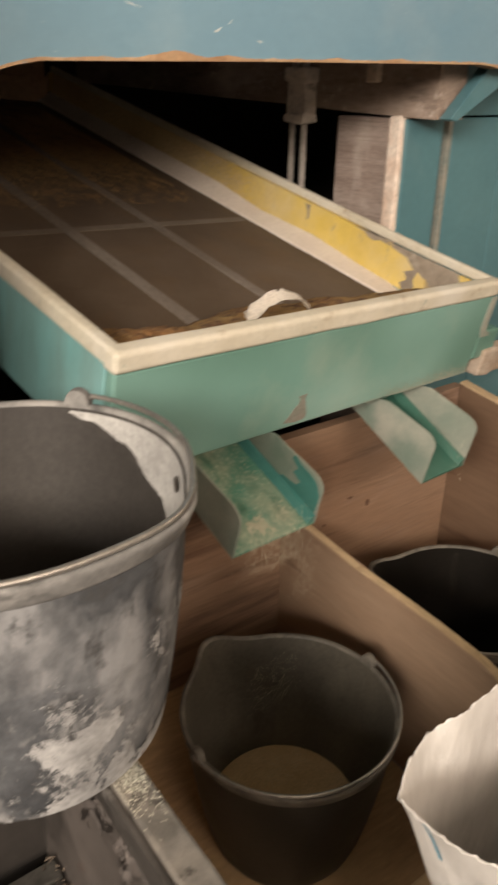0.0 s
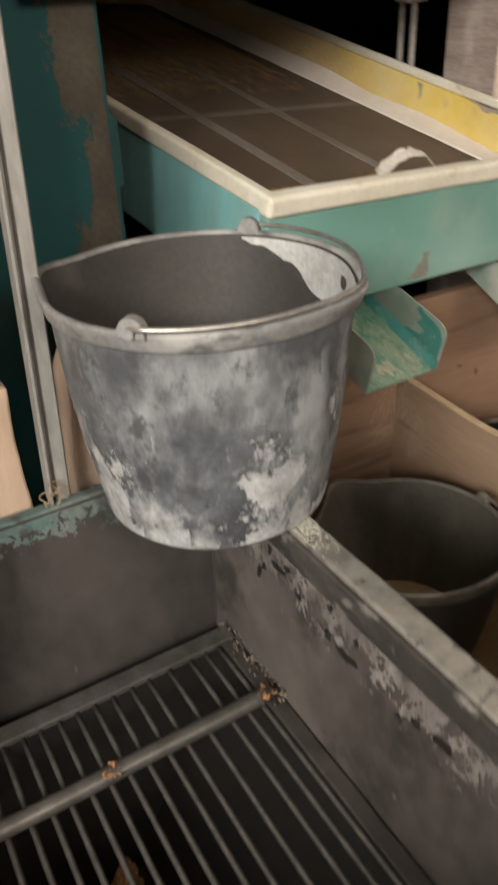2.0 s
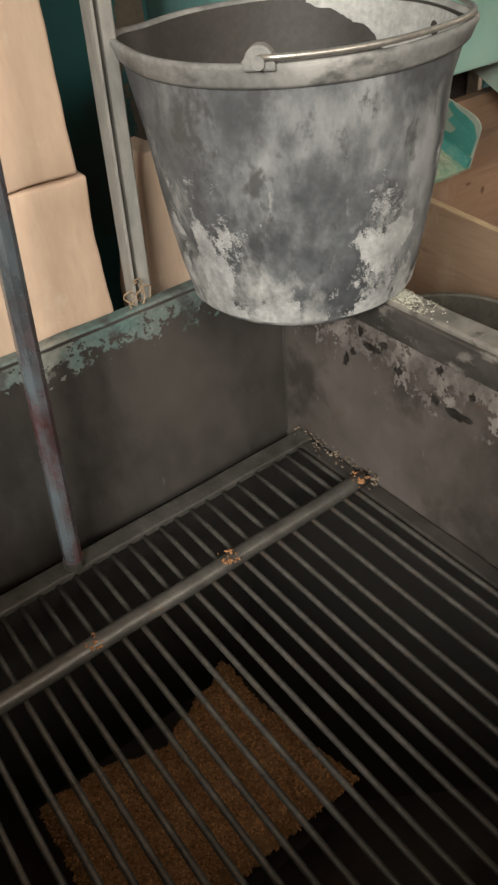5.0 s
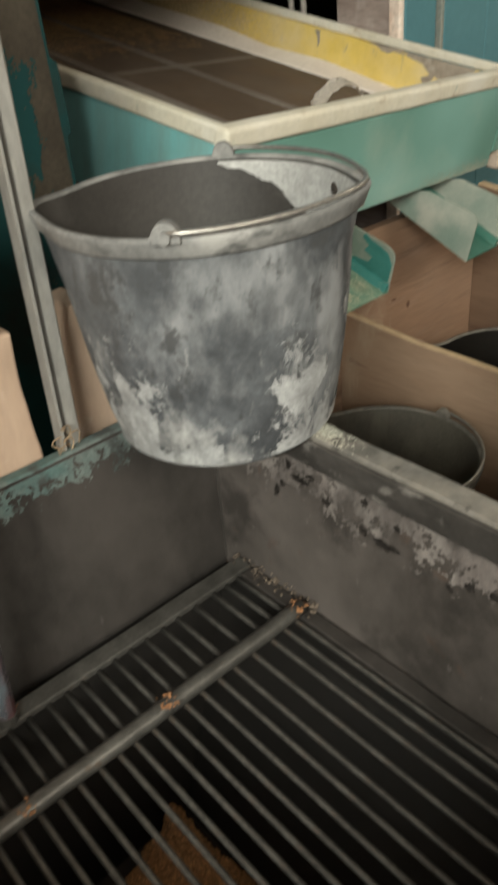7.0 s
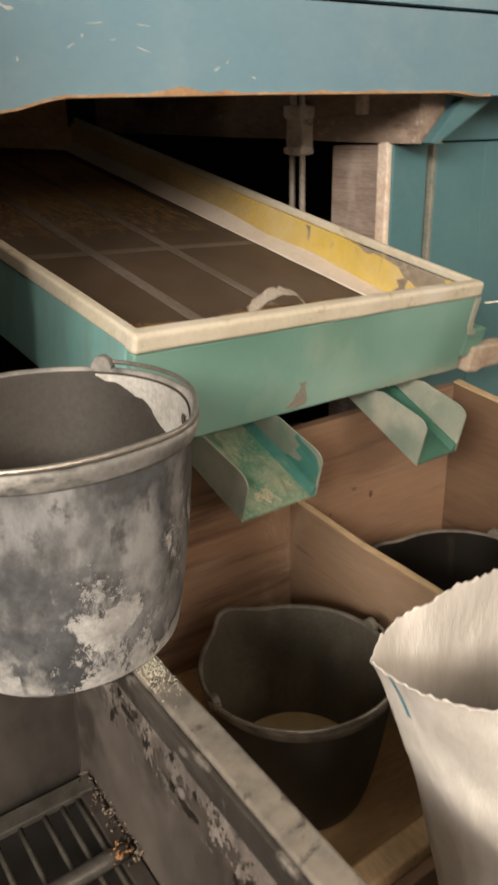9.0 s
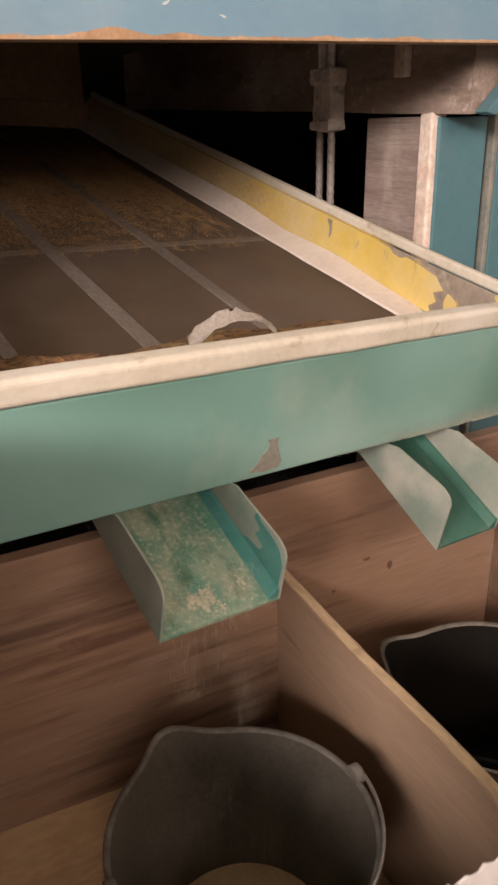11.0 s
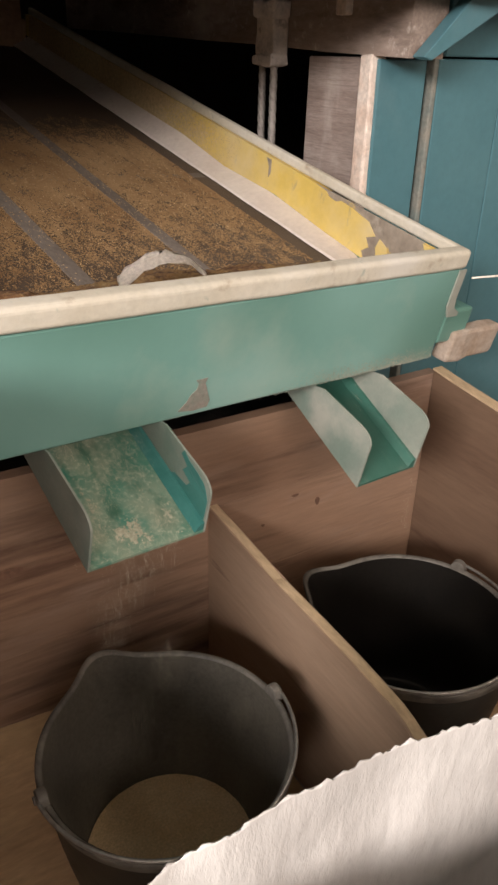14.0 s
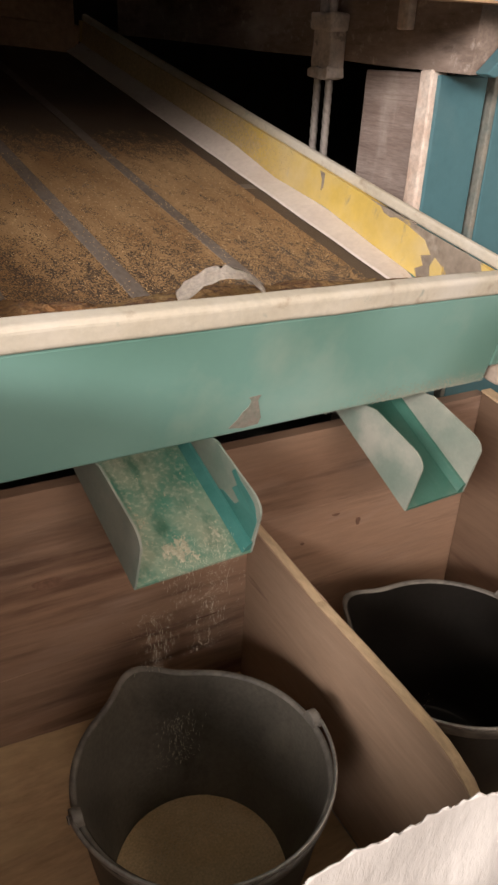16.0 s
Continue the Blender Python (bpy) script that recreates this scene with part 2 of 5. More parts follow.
m_green_dust = surface("dusted_green_paint", (0.29, 0.35, 0.29), (0.36, 0.38, 0.31), 0.9, big=20, fine=200)
m_rag = surface("pale_rag", (0.86, 0.81, 0.74), (0.76, 0.69, 0.60), 0.9, big=25, fine=200, bump=0.6)
m_blue = surface("blue_paint", (0.135, 0.265, 0.36), (0.18, 0.31, 0.395), 0.34, tone=(0.97, 1.03), big=2.5, fine=70, bump=0.08, stretch=(0.6, 1, 1),
                 coats=[((0.45, 0.50, 0.5), 3, 0.5, 0.85, 0.3, ONE, 0.7), ((0.66, 0.70, 0.68), 46, 0.69, 0.73, 0.85, (0.5, 1, 1.6), 0.7), ((0.42, 0.27, 0.15), 12, 0.71, 0.74, 0.8, ONE, 0.8)])
m_scratch = surface("scratched_primer", (0.50, 0.55, 0.55), (0.42, 0.49, 0.52), 0.8, big=40, fine=200)
m_edge = surface("bare_edge", (0.34, 0.20, 0.11), (0.50, 0.34, 0.21), 0.8, big=20, fine=120, coats=[((0.2, 0.3, 0.33), 26, 0.6, 0.66, 0.7, ONE, 0.6)])
m_teal = surface("teal_paint", (0.070, 0.180, 0.215), (0.092, 0.215, 0.25), 0.38, tone=(0.94, 1.05), big=3, fine=60, bump=0.06,
                 coats=[((0.5, 0.55, 0.54), 70, 0.74, 0.78, 0.8, ONE, 0.8), ((0.35, 0.42, 0.42), 3, 0.5, 0.85, 0.35, ONE, 0.7)])
m_scuff = surface("scuffed_brown", (0.0468, 0.0374, 0.0264), (0.0715, 0.0594, 0.0429), 0.75, big=14, fine=120, bump=0.3)
m_dark_teal = surface("dark_teal_paint", (0.008, 0.052, 0.058), (0.013, 0.066, 0.070), 0.62, tone=(0.96, 1.04), big=3, fine=60, bump=0.05, spec=0.2,
                      coats=[((0.035, 0.028, 0.02), 5, 0.48, 0.66, 0.7, ONE, 0.8), ((0.22, 0.19, 0.16), 40, 0.72, 0.77, 0.6, ONE, 0.9)])
m_end_board = surface("dusty_end_board", (0.38, 0.257, 0.171), (0.513, 0.361, 0.247), 0.85, big=3, fine=60, bump=0.3)
m_edge_strip = surface("pale_edge_strip", (0.273, 0.26, 0.221), (0.169, 0.202, 0.189), 0.8, big=18, fine=120, bump=0.4)
m_beam = surface("dusty_dark_wood", (0.238, 0.182, 0.147), (0.35, 0.273, 0.231), 0.85, big=5, fine=70, bump=0.7, stretch=(2, 0.4, 2),
                 coats=[((0.616, 0.518, 0.462), 6, 0.48, 0.70, 0.55, (1, 0.6, 1), 0.95), ((0.784, 0.686, 0.616), 45, 0.58, 0.72, 0.6, ONE, 0.95), ((0.098, 0.07, 0.056), 12, 0.55, 0.68, 0.6, (1, 0.4, 1.5), 0.9)])
m_post = surface("dusty_sawn_post", (0.40, 0.325, 0.29), (0.25, 0.19, 0.165), 0.9, big=9, fine=160, bump=1.0, stretch=(1, 0.25, 2.2), ridges=(26, (0.25, 0.25, 6.0)),
                 coats=[((0.64, 0.57, 0.52), 9, 0.50, 0.72, 0.6, (1, 1, 0.4), 0.95), ((0.16, 0.115, 0.10), 26, 0.52, 0.66, 0.45, (0.25, 0.25, 6.0), 0.95)])
m_chalk = surface("chalky_strip", (0.84, 0.75, 0.67), (0.62, 0.46, 0.37), 0.9, big=14, fine=90, bump=0.9)
m_dust_iron = surface("dusty_iron", (0.575, 0.525, 0.488), (0.75, 0.688, 0.637), 0.75, 0.1, big=20, fine=120, bump=0.6, coats=[((0.875, 0.8, 0.737), 18, 0.45, 0.65, 0.7, ONE, 0.95), ((0.25, 0.213, 0.188), 30, 0.58, 0.66, 0.7, ONE, 0.9)])
# Near-black: unlit recesses are painted with it; the lamp cable uses it too.
m_void = surface("near_black", (0.045, 0.036, 0.03), (0.03, 0.024, 0.02), 0.9, big=3, fine=60)
m_wood = surface("bin_wood", (0.264, 0.158, 0.102), (0.323, 0.208, 0.139), 0.62, tone=(0.88, 1.10), big=3.2, fine=40, bump=0.3, stretch=(0.35, 2.2, 3.2),
                 coats=[((0.37, 0.297, 0.257), 5, 0.52, 0.74, 0.45, (0.6, 1, 1.8), 0.6), ((0.099, 0.0495, 0.0297), 8, 0.53, 0.68, 0.9, (0.22, 2, 2.4), 0.7), ((0.304, 0.218, 0.165), 2.2, 0.5, 0.72, 0.45, (0.6, 1, 1), 0.8)])
m_knot = surface("wood_knot", (0.20, 0.11, 0.07), (0.14, 0.075, 0.05), 0.7, big=60, fine=160)
m_wood_y = surface("divider_wood", (0.302, 0.197, 0.131), (0.36, 0.252, 0.177), 0.65, tone=(0.88, 1.10), big=3.2, fine=40, bump=0.3, stretch=(2.2, 0.35, 3.2),
                   coats=[((0.105, 0.0524, 0.0328), 8, 0.64, 0.74, 0.7, (2, 0.3, 2.4), 0.7)])
# Darker copy of the divider wood: weak light on the right side painted in.
m_wood_dimmed = surface("bin_side_dimmed", (0.144, 0.0872, 0.057), (0.18, 0.114, 0.075), 0.62, tone=(0.88, 1.10), big=3.2, fine=40, bump=0.3, stretch=(2.2, 0.35, 3.2), coats=[((0.084, 0.042, 0.027), 8, 0.60, 0.72, 0.7, (2, 0.3, 2.4), 0.7)])
m_pale_wood = surface("pale_cut_wood", (0.56, 0.42, 0.27), (0.48, 0.34, 0.20), 0.75, big=8, fine=60, stretch=(2, 0.5, 2))
m_bin_floor = surface("bin_floor_wood", (0.357, 0.23, 0.123), (0.425, 0.293, 0.17), 0.8, big=4, fine=60, stretch=(0.4, 2, 2), coats=[((0.493, 0.374, 0.212), 5, 0.45, 0.7, 0.6, ONE, 0.95)])
m_hopper = surface("hopper_steel", (0.0331, 0.0302, 0.0281), (0.0547, 0.0497, 0.0461), 0.38, 0.3, big=3, fine=45, bump=0.15, stretch=(1, 1, 0.7),
                   coats=[((0.09, 0.0778, 0.072), 5, 0.46, 0.72, 0.6, (1, 1, 0.5), 0.8), ((0.202, 0.187, 0.176), 50, 0.68, 0.76, 0.6, (1, 1, 0.4), 0.9), ((0.0158, 0.0144, 0.013), 8, 0.52, 0.68, 0.8, (1, 1, 0.5), 0.6), ((0.0864, 0.0432, 0.0252), 22, 0.68, 0.76, 0.6, ONE, 0.9)])
# Paler copy of hopper_steel: window light on this wall painted in, with flour dust.
m_hopper_lit = surface("lit_dusty_hopper_steel", (0.054, 0.0473, 0.0435), (0.0885, 0.0772, 0.0705), 0.42, 0.2, big=4, fine=45, bump=0.2, stretch=(1, 1, 0.7),
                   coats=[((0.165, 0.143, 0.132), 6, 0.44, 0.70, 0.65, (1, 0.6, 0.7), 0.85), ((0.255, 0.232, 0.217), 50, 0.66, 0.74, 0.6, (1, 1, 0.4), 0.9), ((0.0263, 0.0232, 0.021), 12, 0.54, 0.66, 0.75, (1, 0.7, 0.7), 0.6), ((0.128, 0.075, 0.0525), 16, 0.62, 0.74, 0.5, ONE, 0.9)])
# Near-black steel: the darkness below the grate is painted into this colour.
m_funnel = surface("shaded_funnel_steel", (0.0084, 0.0072, 0.0063), (0.0135, 0.0114, 0.0096), 0.7, 0.2, big=5, fine=60, bump=0.3)
m_rim_steel = surface("dusty_rim", (0.136, 0.128, 0.117), (0.221, 0.208, 0.191), 0.6, 0.3, big=18, fine=90, bump=0.35,
                      coats=[((0.332, 0.302, 0.259), 11, 0.44, 0.66, 0.7, ONE, 0.95), ((0.051, 0.0459, 0.0425), 26, 0.58, 0.65, 0.8, ONE, 0.5)])
m_rim_teal = surface("flaking_teal_rim", (0.068, 0.116, 0.112), (0.12, 0.14, 0.132), 0.7, big=16, fine=110, bump=0.5,
                     coats=[((0.288, 0.264, 0.232), 12, 0.52, 0.66, 0.7, ONE, 0.95), ((0.04, 0.04, 0.0384), 22, 0.52, 0.62, 0.8, ONE, 0.8)])
m_crust = surface("flour_crust", (0.085, 0.074, 0.069), (0.15, 0.13, 0.122), 0.8, big=10, fine=110, bump=0.6, stretch=(1, 1, 0.6),
                  coats=[((0.27, 0.245, 0.23), 22, 0.50, 0.68, 0.65, (1, 0.8, 0.5), 0.95), ((0.04, 0.035, 0.032), 15, 0.55, 0.66, 0.7, (1, 0.8, 0.7), 0.5)])
m_band = surface("specked_dark_steel", (0.034, 0.031, 0.029), (0.055, 0.05, 0.046), 0.5, 0.2, big=10, fine=80, bump=0.3, coats=[((0.30, 0.28, 0.26), 30, 0.58, 0.70, 0.7, (1, 0.6, 1), 0.9), ((0.16, 0.145, 0.135), 9, 0.50, 0.70, 0.5, (1, 0.5, 1), 0.9)])
m_bare_spot = surface("bare_dark_spot", (0.040, 0.035, 0.032), (0.075, 0.066, 0.061), 0.5, 0.2, big=40, fine=140, bump=0.3)
m_bar = surface("worn_bar_steel", (0.108, 0.104, 0.0956), (0.0638, 0.0606, 0.0558), 0.45, 0.5, big=30, fine=200, bump=0.15, coats=[((0.0956, 0.0519, 0.0264), 30, 0.62, 0.72, 0.7, ONE, 0.9)])
m_crumb = surface("dark_crumbs", (0.10, 0.075, 0.055), (0.17, 0.135, 0.105), 0.9, big=60, fine=200, island=0.5)
m_rust = surface("rust", (0.36, 0.175, 0.075), (0.24, 0.115, 0.055), 0.95, big=60, fine=260, bump=0.9)
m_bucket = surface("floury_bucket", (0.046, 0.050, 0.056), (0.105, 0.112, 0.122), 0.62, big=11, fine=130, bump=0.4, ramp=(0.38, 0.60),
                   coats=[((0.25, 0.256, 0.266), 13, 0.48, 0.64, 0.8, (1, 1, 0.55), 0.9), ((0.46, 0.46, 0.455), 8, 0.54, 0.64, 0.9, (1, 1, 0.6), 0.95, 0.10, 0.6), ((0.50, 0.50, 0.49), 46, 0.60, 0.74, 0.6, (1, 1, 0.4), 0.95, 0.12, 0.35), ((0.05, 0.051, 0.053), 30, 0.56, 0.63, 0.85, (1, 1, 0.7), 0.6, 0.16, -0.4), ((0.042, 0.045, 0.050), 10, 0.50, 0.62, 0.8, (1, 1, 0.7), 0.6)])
m_bucket_in = surface("floury_bucket_inside", (0.028, 0.025, 0.023), (0.045, 0.041, 0.037), 0.6, big=5, fine=150, bump=0.15, coats=[((0.16, 0.147, 0.14), 4, 0.52, 0.78, 0.6, ONE, 0.9)])
m_flour_film = surface("flour_film", (0.44, 0.44, 0.43), (0.34, 0.34, 0.335), 0.95, big=16, fine=160, bump=0.3, coats=[((0.20, 0.195, 0.19), 12, 0.52, 0.68, 0.6, ONE, 0.8)])
m_smear = surface("flour_smear", (0.378, 0.383, 0.387), (0.258, 0.262, 0.267), 0.95, big=14, fine=160, bump=0.4, ramp=(0.4, 0.6), coats=[((0.146, 0.148, 0.15), 26, 0.50, 0.64, 0.6, (1, 1, 0.6), 0.8)])
m_seam_faint = surface("faint_seam", (0.204, 0.172, 0.14), (0.168, 0.136, 0.108), 0.7, big=10, fine=150)
m_rim_grey = surface("floury_grey_rim", (0.128, 0.128, 0.126), (0.203, 0.201, 0.198), 0.75, big=14, fine=120, bump=0.25, coats=[((0.375, 0.367, 0.352), 9, 0.48, 0.64, 0.7, ONE, 0.95), ((0.0525, 0.0525, 0.0525), 10, 0.55, 0.64, 0.8, (1, 1, 2), 0.6)])
m_black_clean = surface("clean_black_plastic", (0.009, 0.008, 0.007), (0.014, 0.012, 0.010), 0.36, big=7, fine=120, bump=0.1, spec=0.3, coats=[((0.05, 0.045, 0.04), 9, 0.66, 0.82, 0.5, (1, 1, 0.3), 0.8)])
m_black = surface("black_plastic", (0.016, 0.015, 0.013), (0.026, 0.023, 0.020), 0.42, big=7, fine=120, bump=0.15, coats=[((0.09, 0.075, 0.058), 7, 0.52, 0.82, 0.4, ONE, 0.9)])
m_black_dusty = surface("dusty_black_inside", (0.080, 0.072, 0.058), (0.115, 0.104, 0.084), 0.7, big=6, fine=150, bump=0.2, coats=[((0.24, 0.21, 0.165), 6, 0.5, 0.75, 0.5, (1, 1, 0.6), 0.95, 0.10, 0.8), ((0.04, 0.036, 0.03), 9, 0.56, 0.68, 0.6, (1, 1, 0.5), 0.7)])
m_black_rim = surface("dusty_black_rim", (0.075, 0.069, 0.06), (0.128, 0.116, 0.101), 0.55, big=20, fine=140, bump=0.2, coats=[((0.315, 0.285, 0.24), 16, 0.48, 0.72, 0.6, ONE, 0.9), ((0.0263, 0.024, 0.021), 12, 0.60, 0.68, 0.7, ONE, 0.6)])
m_wire = surface("galvanised_wire", (0.45, 0.43, 0.40), (0.34, 0.32, 0.30), 0.4, 0.8, big=30, fine=150, bump=0.1)
m_rope = surface("dusty_wire_rope", (0.40, 0.37, 0.34), (0.30, 0.27, 0.25), 0.7, 0.2, big=30, fine=200)
m_zinc = surface("galvanised_channel", (0.33, 0.323, 0.307), (0.27, 0.262, 0.247), 0.4, 0.25, big=6, fine=100, bump=0.08, stretch=(1, 1, 0.3), coats=[((0.413, 0.383, 0.345), 10, 0.5, 0.75, 0.5, ONE, 0.9)])
# Bluish base, red and dark patches: reflections painted into the chrome.
m_chrome = surface("chrome_with_reflections", (0.331, 0.396, 0.454), (0.245, 0.288, 0.331), 0.20, 0.75, big=12, fine=120, bump=0.06, stretch=(1, 1, 0.2), coats=[((0.216, 0.0432, 0.036), 7, 0.50, 0.60, 0.8, (1, 1, 0.6), 0.4), ((0.0288, 0.0288, 0.0324), 9, 0.50, 0.60, 0.6, (1, 1, 0.4), 0.4)])
m_pink = surface("peach_plaster", (0.487, 0.353, 0.265), (0.546, 0.412, 0.315), 0.85, tone=(0.93, 1.05), big=3, fine=60, bump=0.2, stretch=(2, 2, 0.5), coats=[((0.638, 0.554, 0.47), 12, 0.58, 0.72, 0.6, ONE, 0.9), ((0.353, 0.218, 0.151), 16, 0.68, 0.74, 0.5, ONE, 0.9)])
m_straw = surface("straw_twine", (0.312, 0.234, 0.15), (0.216, 0.144, 0.09), 0.9, big=60, fine=300)
m_sack = surface("woven_sack", (0.62, 0.605, 0.585), (0.54, 0.52, 0.50), 0.45, tone=(0.93, 1.05), big=7, fine=75, bump=0.9, stretch=(1, 1, 0.35), coats=[((0.70, 0.64, 0.56), 8, 0.58, 0.80, 0.3, ONE, 0.8)])
m_stripe = surface("blue_woven_stripe", (0.10, 0.30, 0.42), (0.16, 0.36, 0.46), 0.5, big=20, fine=240)

# ---- room ----
X0, X1, Y0, Y1, ZC = -2.2, 3.2, -2.2, 3.9, 3.1


def room():
    solo("floor", box(X0, X1, Y0, Y1, -0.12, 0, 0), m_concrete, "dusty grey concrete floor of the mill room", "floor", (0, 0, 0), "structure")
    solo("ceiling", box(X0, X1, Y0, Y1, ZC, ZC + 0.1, 0), m_plaster, "plain grey-brown plaster ceiling above the machine", "ceiling", (0, 0, ZC), "structure")
    solo("wall_north", box(X0, X1, Y1, Y1 + 0.15, 0, ZC, 0), m_plaster, "plain grey-brown plaster wall behind the machine", "wall", (0, Y1, 0), "structure")
    # Wall pieces leave an opening made up for the south fill light.
    bm = box(X0, X1, Y0 - 0.15, Y0, 0, 2.08, 0)
    box(X0, X1, Y0 - 0.15, Y0, 2.88, ZC, 0, bm)
    box(X0, -0.62, Y0 - 0.15, Y0, 2.08, 2.88, 0, bm)
    box(1.12, X1, Y0 - 0.15, Y0, 2.08, 2.88, 0, bm)
    solo("wall_south", bm, m_plaster, "plain grey-brown plaster wall with an opening for the added fill light", "wall", (0, Y0, 0), "structure")
    solo("wall_east", box(X1, X1 + 0.15, Y0, Y1, 0, ZC, 0), m_plaster, "plain grey-brown plaster wall beside the machine", "wall", (X1, 0, 0), "structure")
    bm = box(X0 - 0.15, X0, Y0, Y1, 0, 2.18, 0)
    box(X0 - 0.15, X0, Y0, Y1, 2.86, ZC, 0, bm)
    box(X0 - 0.15, X0, Y0, -2.02, 2.18, 2.86, 0, bm)
    box(X0 - 0.15, X0, -0.48, Y1, 2.18, 2.86, 0, bm)
    solo("wall_west", bm, m_plaster, "plain grey-brown plaster wall with a window opening", "wall", (X0, 0, 0), "structure")
    # Housing made up for the bin fill light, out of view.
    lamp = thing("added_fill_lamp", "long white hanging lamp added out of view as fill light", "lamp", (2.5, 0.1, 2.36))
    part("housing", box(2.2, 2.8, -0.4, 0.6, 2.345, 2.40, 0.006), m_cream, lamp)
    part("cable", tube([(2.5, 0.1, 2.40), (2.5, 0.1, ZC)], 0.004, 6), m_void, lamp)


room()

# ---- the machine's fixed frame ----
def rope_strand(x, y, z0, z1):
    bm = bmesh.new()
    rings = []
    n = 90
    for i in range(n + 1):
        z = z0 + (z1 - z0) * i / n
        ring = []
        for k in range(18):
            a = 2 * math.pi * k / 18
            r = 0.0058 + 0.0028 * abs(math.cos(2 * (a + z * 75)))
            ring.append(bm.verts.new((x + r * math.cos(a), y + r * math.sin(a), z)))
        rings.append(ring)
    for a, b in zip(rings, rings[1:]):
        for k in range(18):
            bm.faces.new((a[k], a[(k + 1) % 18], b[(k + 1) % 18], b[k]))
    return bm


def machine_frame():
    root = thing("sifter_frame", "old painted wooden sifter housing with a worn blue front board", "machine frame", (0.8, 1.2, 0))
    # blue board across the front, lower at one end
    line = [(-0.75, 1.490), (0.30, 1.495), (0.425, 1.498), (0.455, 1.502), (0.50, 1.514), (0.535, 1.520), (0.9, 1.528), (1.41, 1.536), (1.47, 1.530), (2.6, 1.532)]
    bm = prism(line + [(2.6, 1.700), (-0.75, 1.655)], "y", 1.16, 1.19)
    fascia = part("front_board", bm, m_blue, root, "scratched light blue painted board")
    # bare worn lower edge
    bm = bmesh.new()
    n = 150
    low, top = [], []
    for i in range(n + 1):
        x = 0.36 + (1.52 - 0.36) * i / n
        for (xa, za), (xb, zb) in zip(line, line[1:]):
            if xa <= x <= xb:
                z = za + (zb - za) * (x - xa) / (xb - xa)
        chip = 0.001 + 0.008 * max(0, noise.noise(Vector((x * 14, 0, 0)))) + 0.003 * max(0, noise.noise(Vector((x * 60, 3, 0)))) + 0.014 * math.exp(-((x - 0.735) / 0.035) ** 2) * (0.7 + 0.5 * noise.noise(Vector((x * 60, 5, 0))))
        low.append((x, z - 0.0025))
        top.append((x, z + chip))
    prism(low + top[::-1], "y", 1.1572, 1.192, 0, bm)
    part("worn_edge", bm, m_edge, fascia, "bare orange-brown worn lower edge")
    for cx, cz, ln, tilt, th in ((0.591, 1.621, 0.030, 0.10, 0.0016), (0.672, 1.588, 0.026, -0.25, 0.0018), (0.569, 1.603, 0.006, 1.0, 0.003), (0.465, 1.568, 0.007, 1.3, 0.003), (0.549, 1.589, 0.016, 0.5, 0.0014),
                                 (0.808, 1.564, 0.014, 0.5, 0.003), (0.884, 1.552, 0.010, -0.3, 0.0026), (0.459, 1.634, 0.020, -0.2, 0.005), (0.674, 1.622, 0.024, -0.05, 0.0014), (0.83, 1.575, 0.007, 0.9, 0.0018), (0.62, 1.60, 0.010, 0.3, 0.0012)):
        pts = []
        for k in range(12):
            q = 2 * math.pi * k / 12
            du, dv = ln / 2 * math.cos(q), th / 2 * math.sin(q) * (1 + 0.5 * math.sin(3 * q + cx * 40)) + 0.0003 * math.cos(2 * q)
            pts.append((cx + du * math.cos(tilt) - dv * math.sin(tilt), cz + du * math.sin(tilt) + dv * math.cos(tilt)))
        part("scratch", prism(pts, "y", 1.1592, 1.1604), m_scratch, fascia, "pale scratch in the paint")
    part("upper_board", prism([(-0.75, 1.664), (2.6, 1.709), (2.6, 2.3), (-0.75, 2.3)], "y", 1.168, 1.19), m_blue, root)
    # Added top board, near-black, keeps light out of the tray's back.
    part("added_top_board", box(-0.7, 2.55, 1.192, 2.9, 1.72, 1.745, 0), m_void, root)
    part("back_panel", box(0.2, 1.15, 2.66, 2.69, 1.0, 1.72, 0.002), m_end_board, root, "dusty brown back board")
    # Added walls around the recess, its darkness painted in as near-black.
    part("added_inner_wall", box(0.1, 2.5, 3.0, 3.03, 0.0, 1.72, 0), m_void, root)
    part("added_outer_side", box(2.45, 2.48, 1.36, 3.0, 0.0, 1.72, 0), m_void, root)
    part("added_inner_side", box(0.10, 0.125, 1.20, 3.0, 0.0, 1.72, 0), m_void, root)
    # side beam with its slanted end
    bm = prism([(1.240, 1.433), (2.95, 1.488), (2.95, 1.66), (1.240, 1.66)], "x", 1.39, 1.47)
    worn(bm, 0.003, 9, 6)
    part("side_beam", bm, m_beam, root, "dark dusty wooden side beam")
    part("cleat", box(1.372, 1.389, 1.400, 1.432, 1.50, 1.62, 0.003), m_chalk, root)
    bm = prism([(1.392, 1.436), (1.412, 1.431), (1.60, 1.531), (1.60, 1.556), (1.52, 1.556)], "y", 1.205, 1.235, 0.002)
    part("slanted_strip", bm, m_teal, root, "narrow slanted teal strip")
    bm = worn(box(1.388, 1.47, 1.362, 1.53, 0.2, 1.432, 0.004), 0.0025, 11, 5)
    part("sawn_post", bm, m_post, root, "rough sawn post grey with flour dust")
    bm = worn(box(1.383, 1.42, 1.328, 1.364, 0.2, 1.437, 0.004), 0.005, 30, 12, 3.0)
    part("plaster_strip", bm, m_chalk, root, "crumbling pale strip")
    # teal boards with a gap
    part("side_board", box(1.397, 1.513, 1.322, 1.345, 0.1, 1.431, 0.003), m_teal, root, "smooth teal painted board")
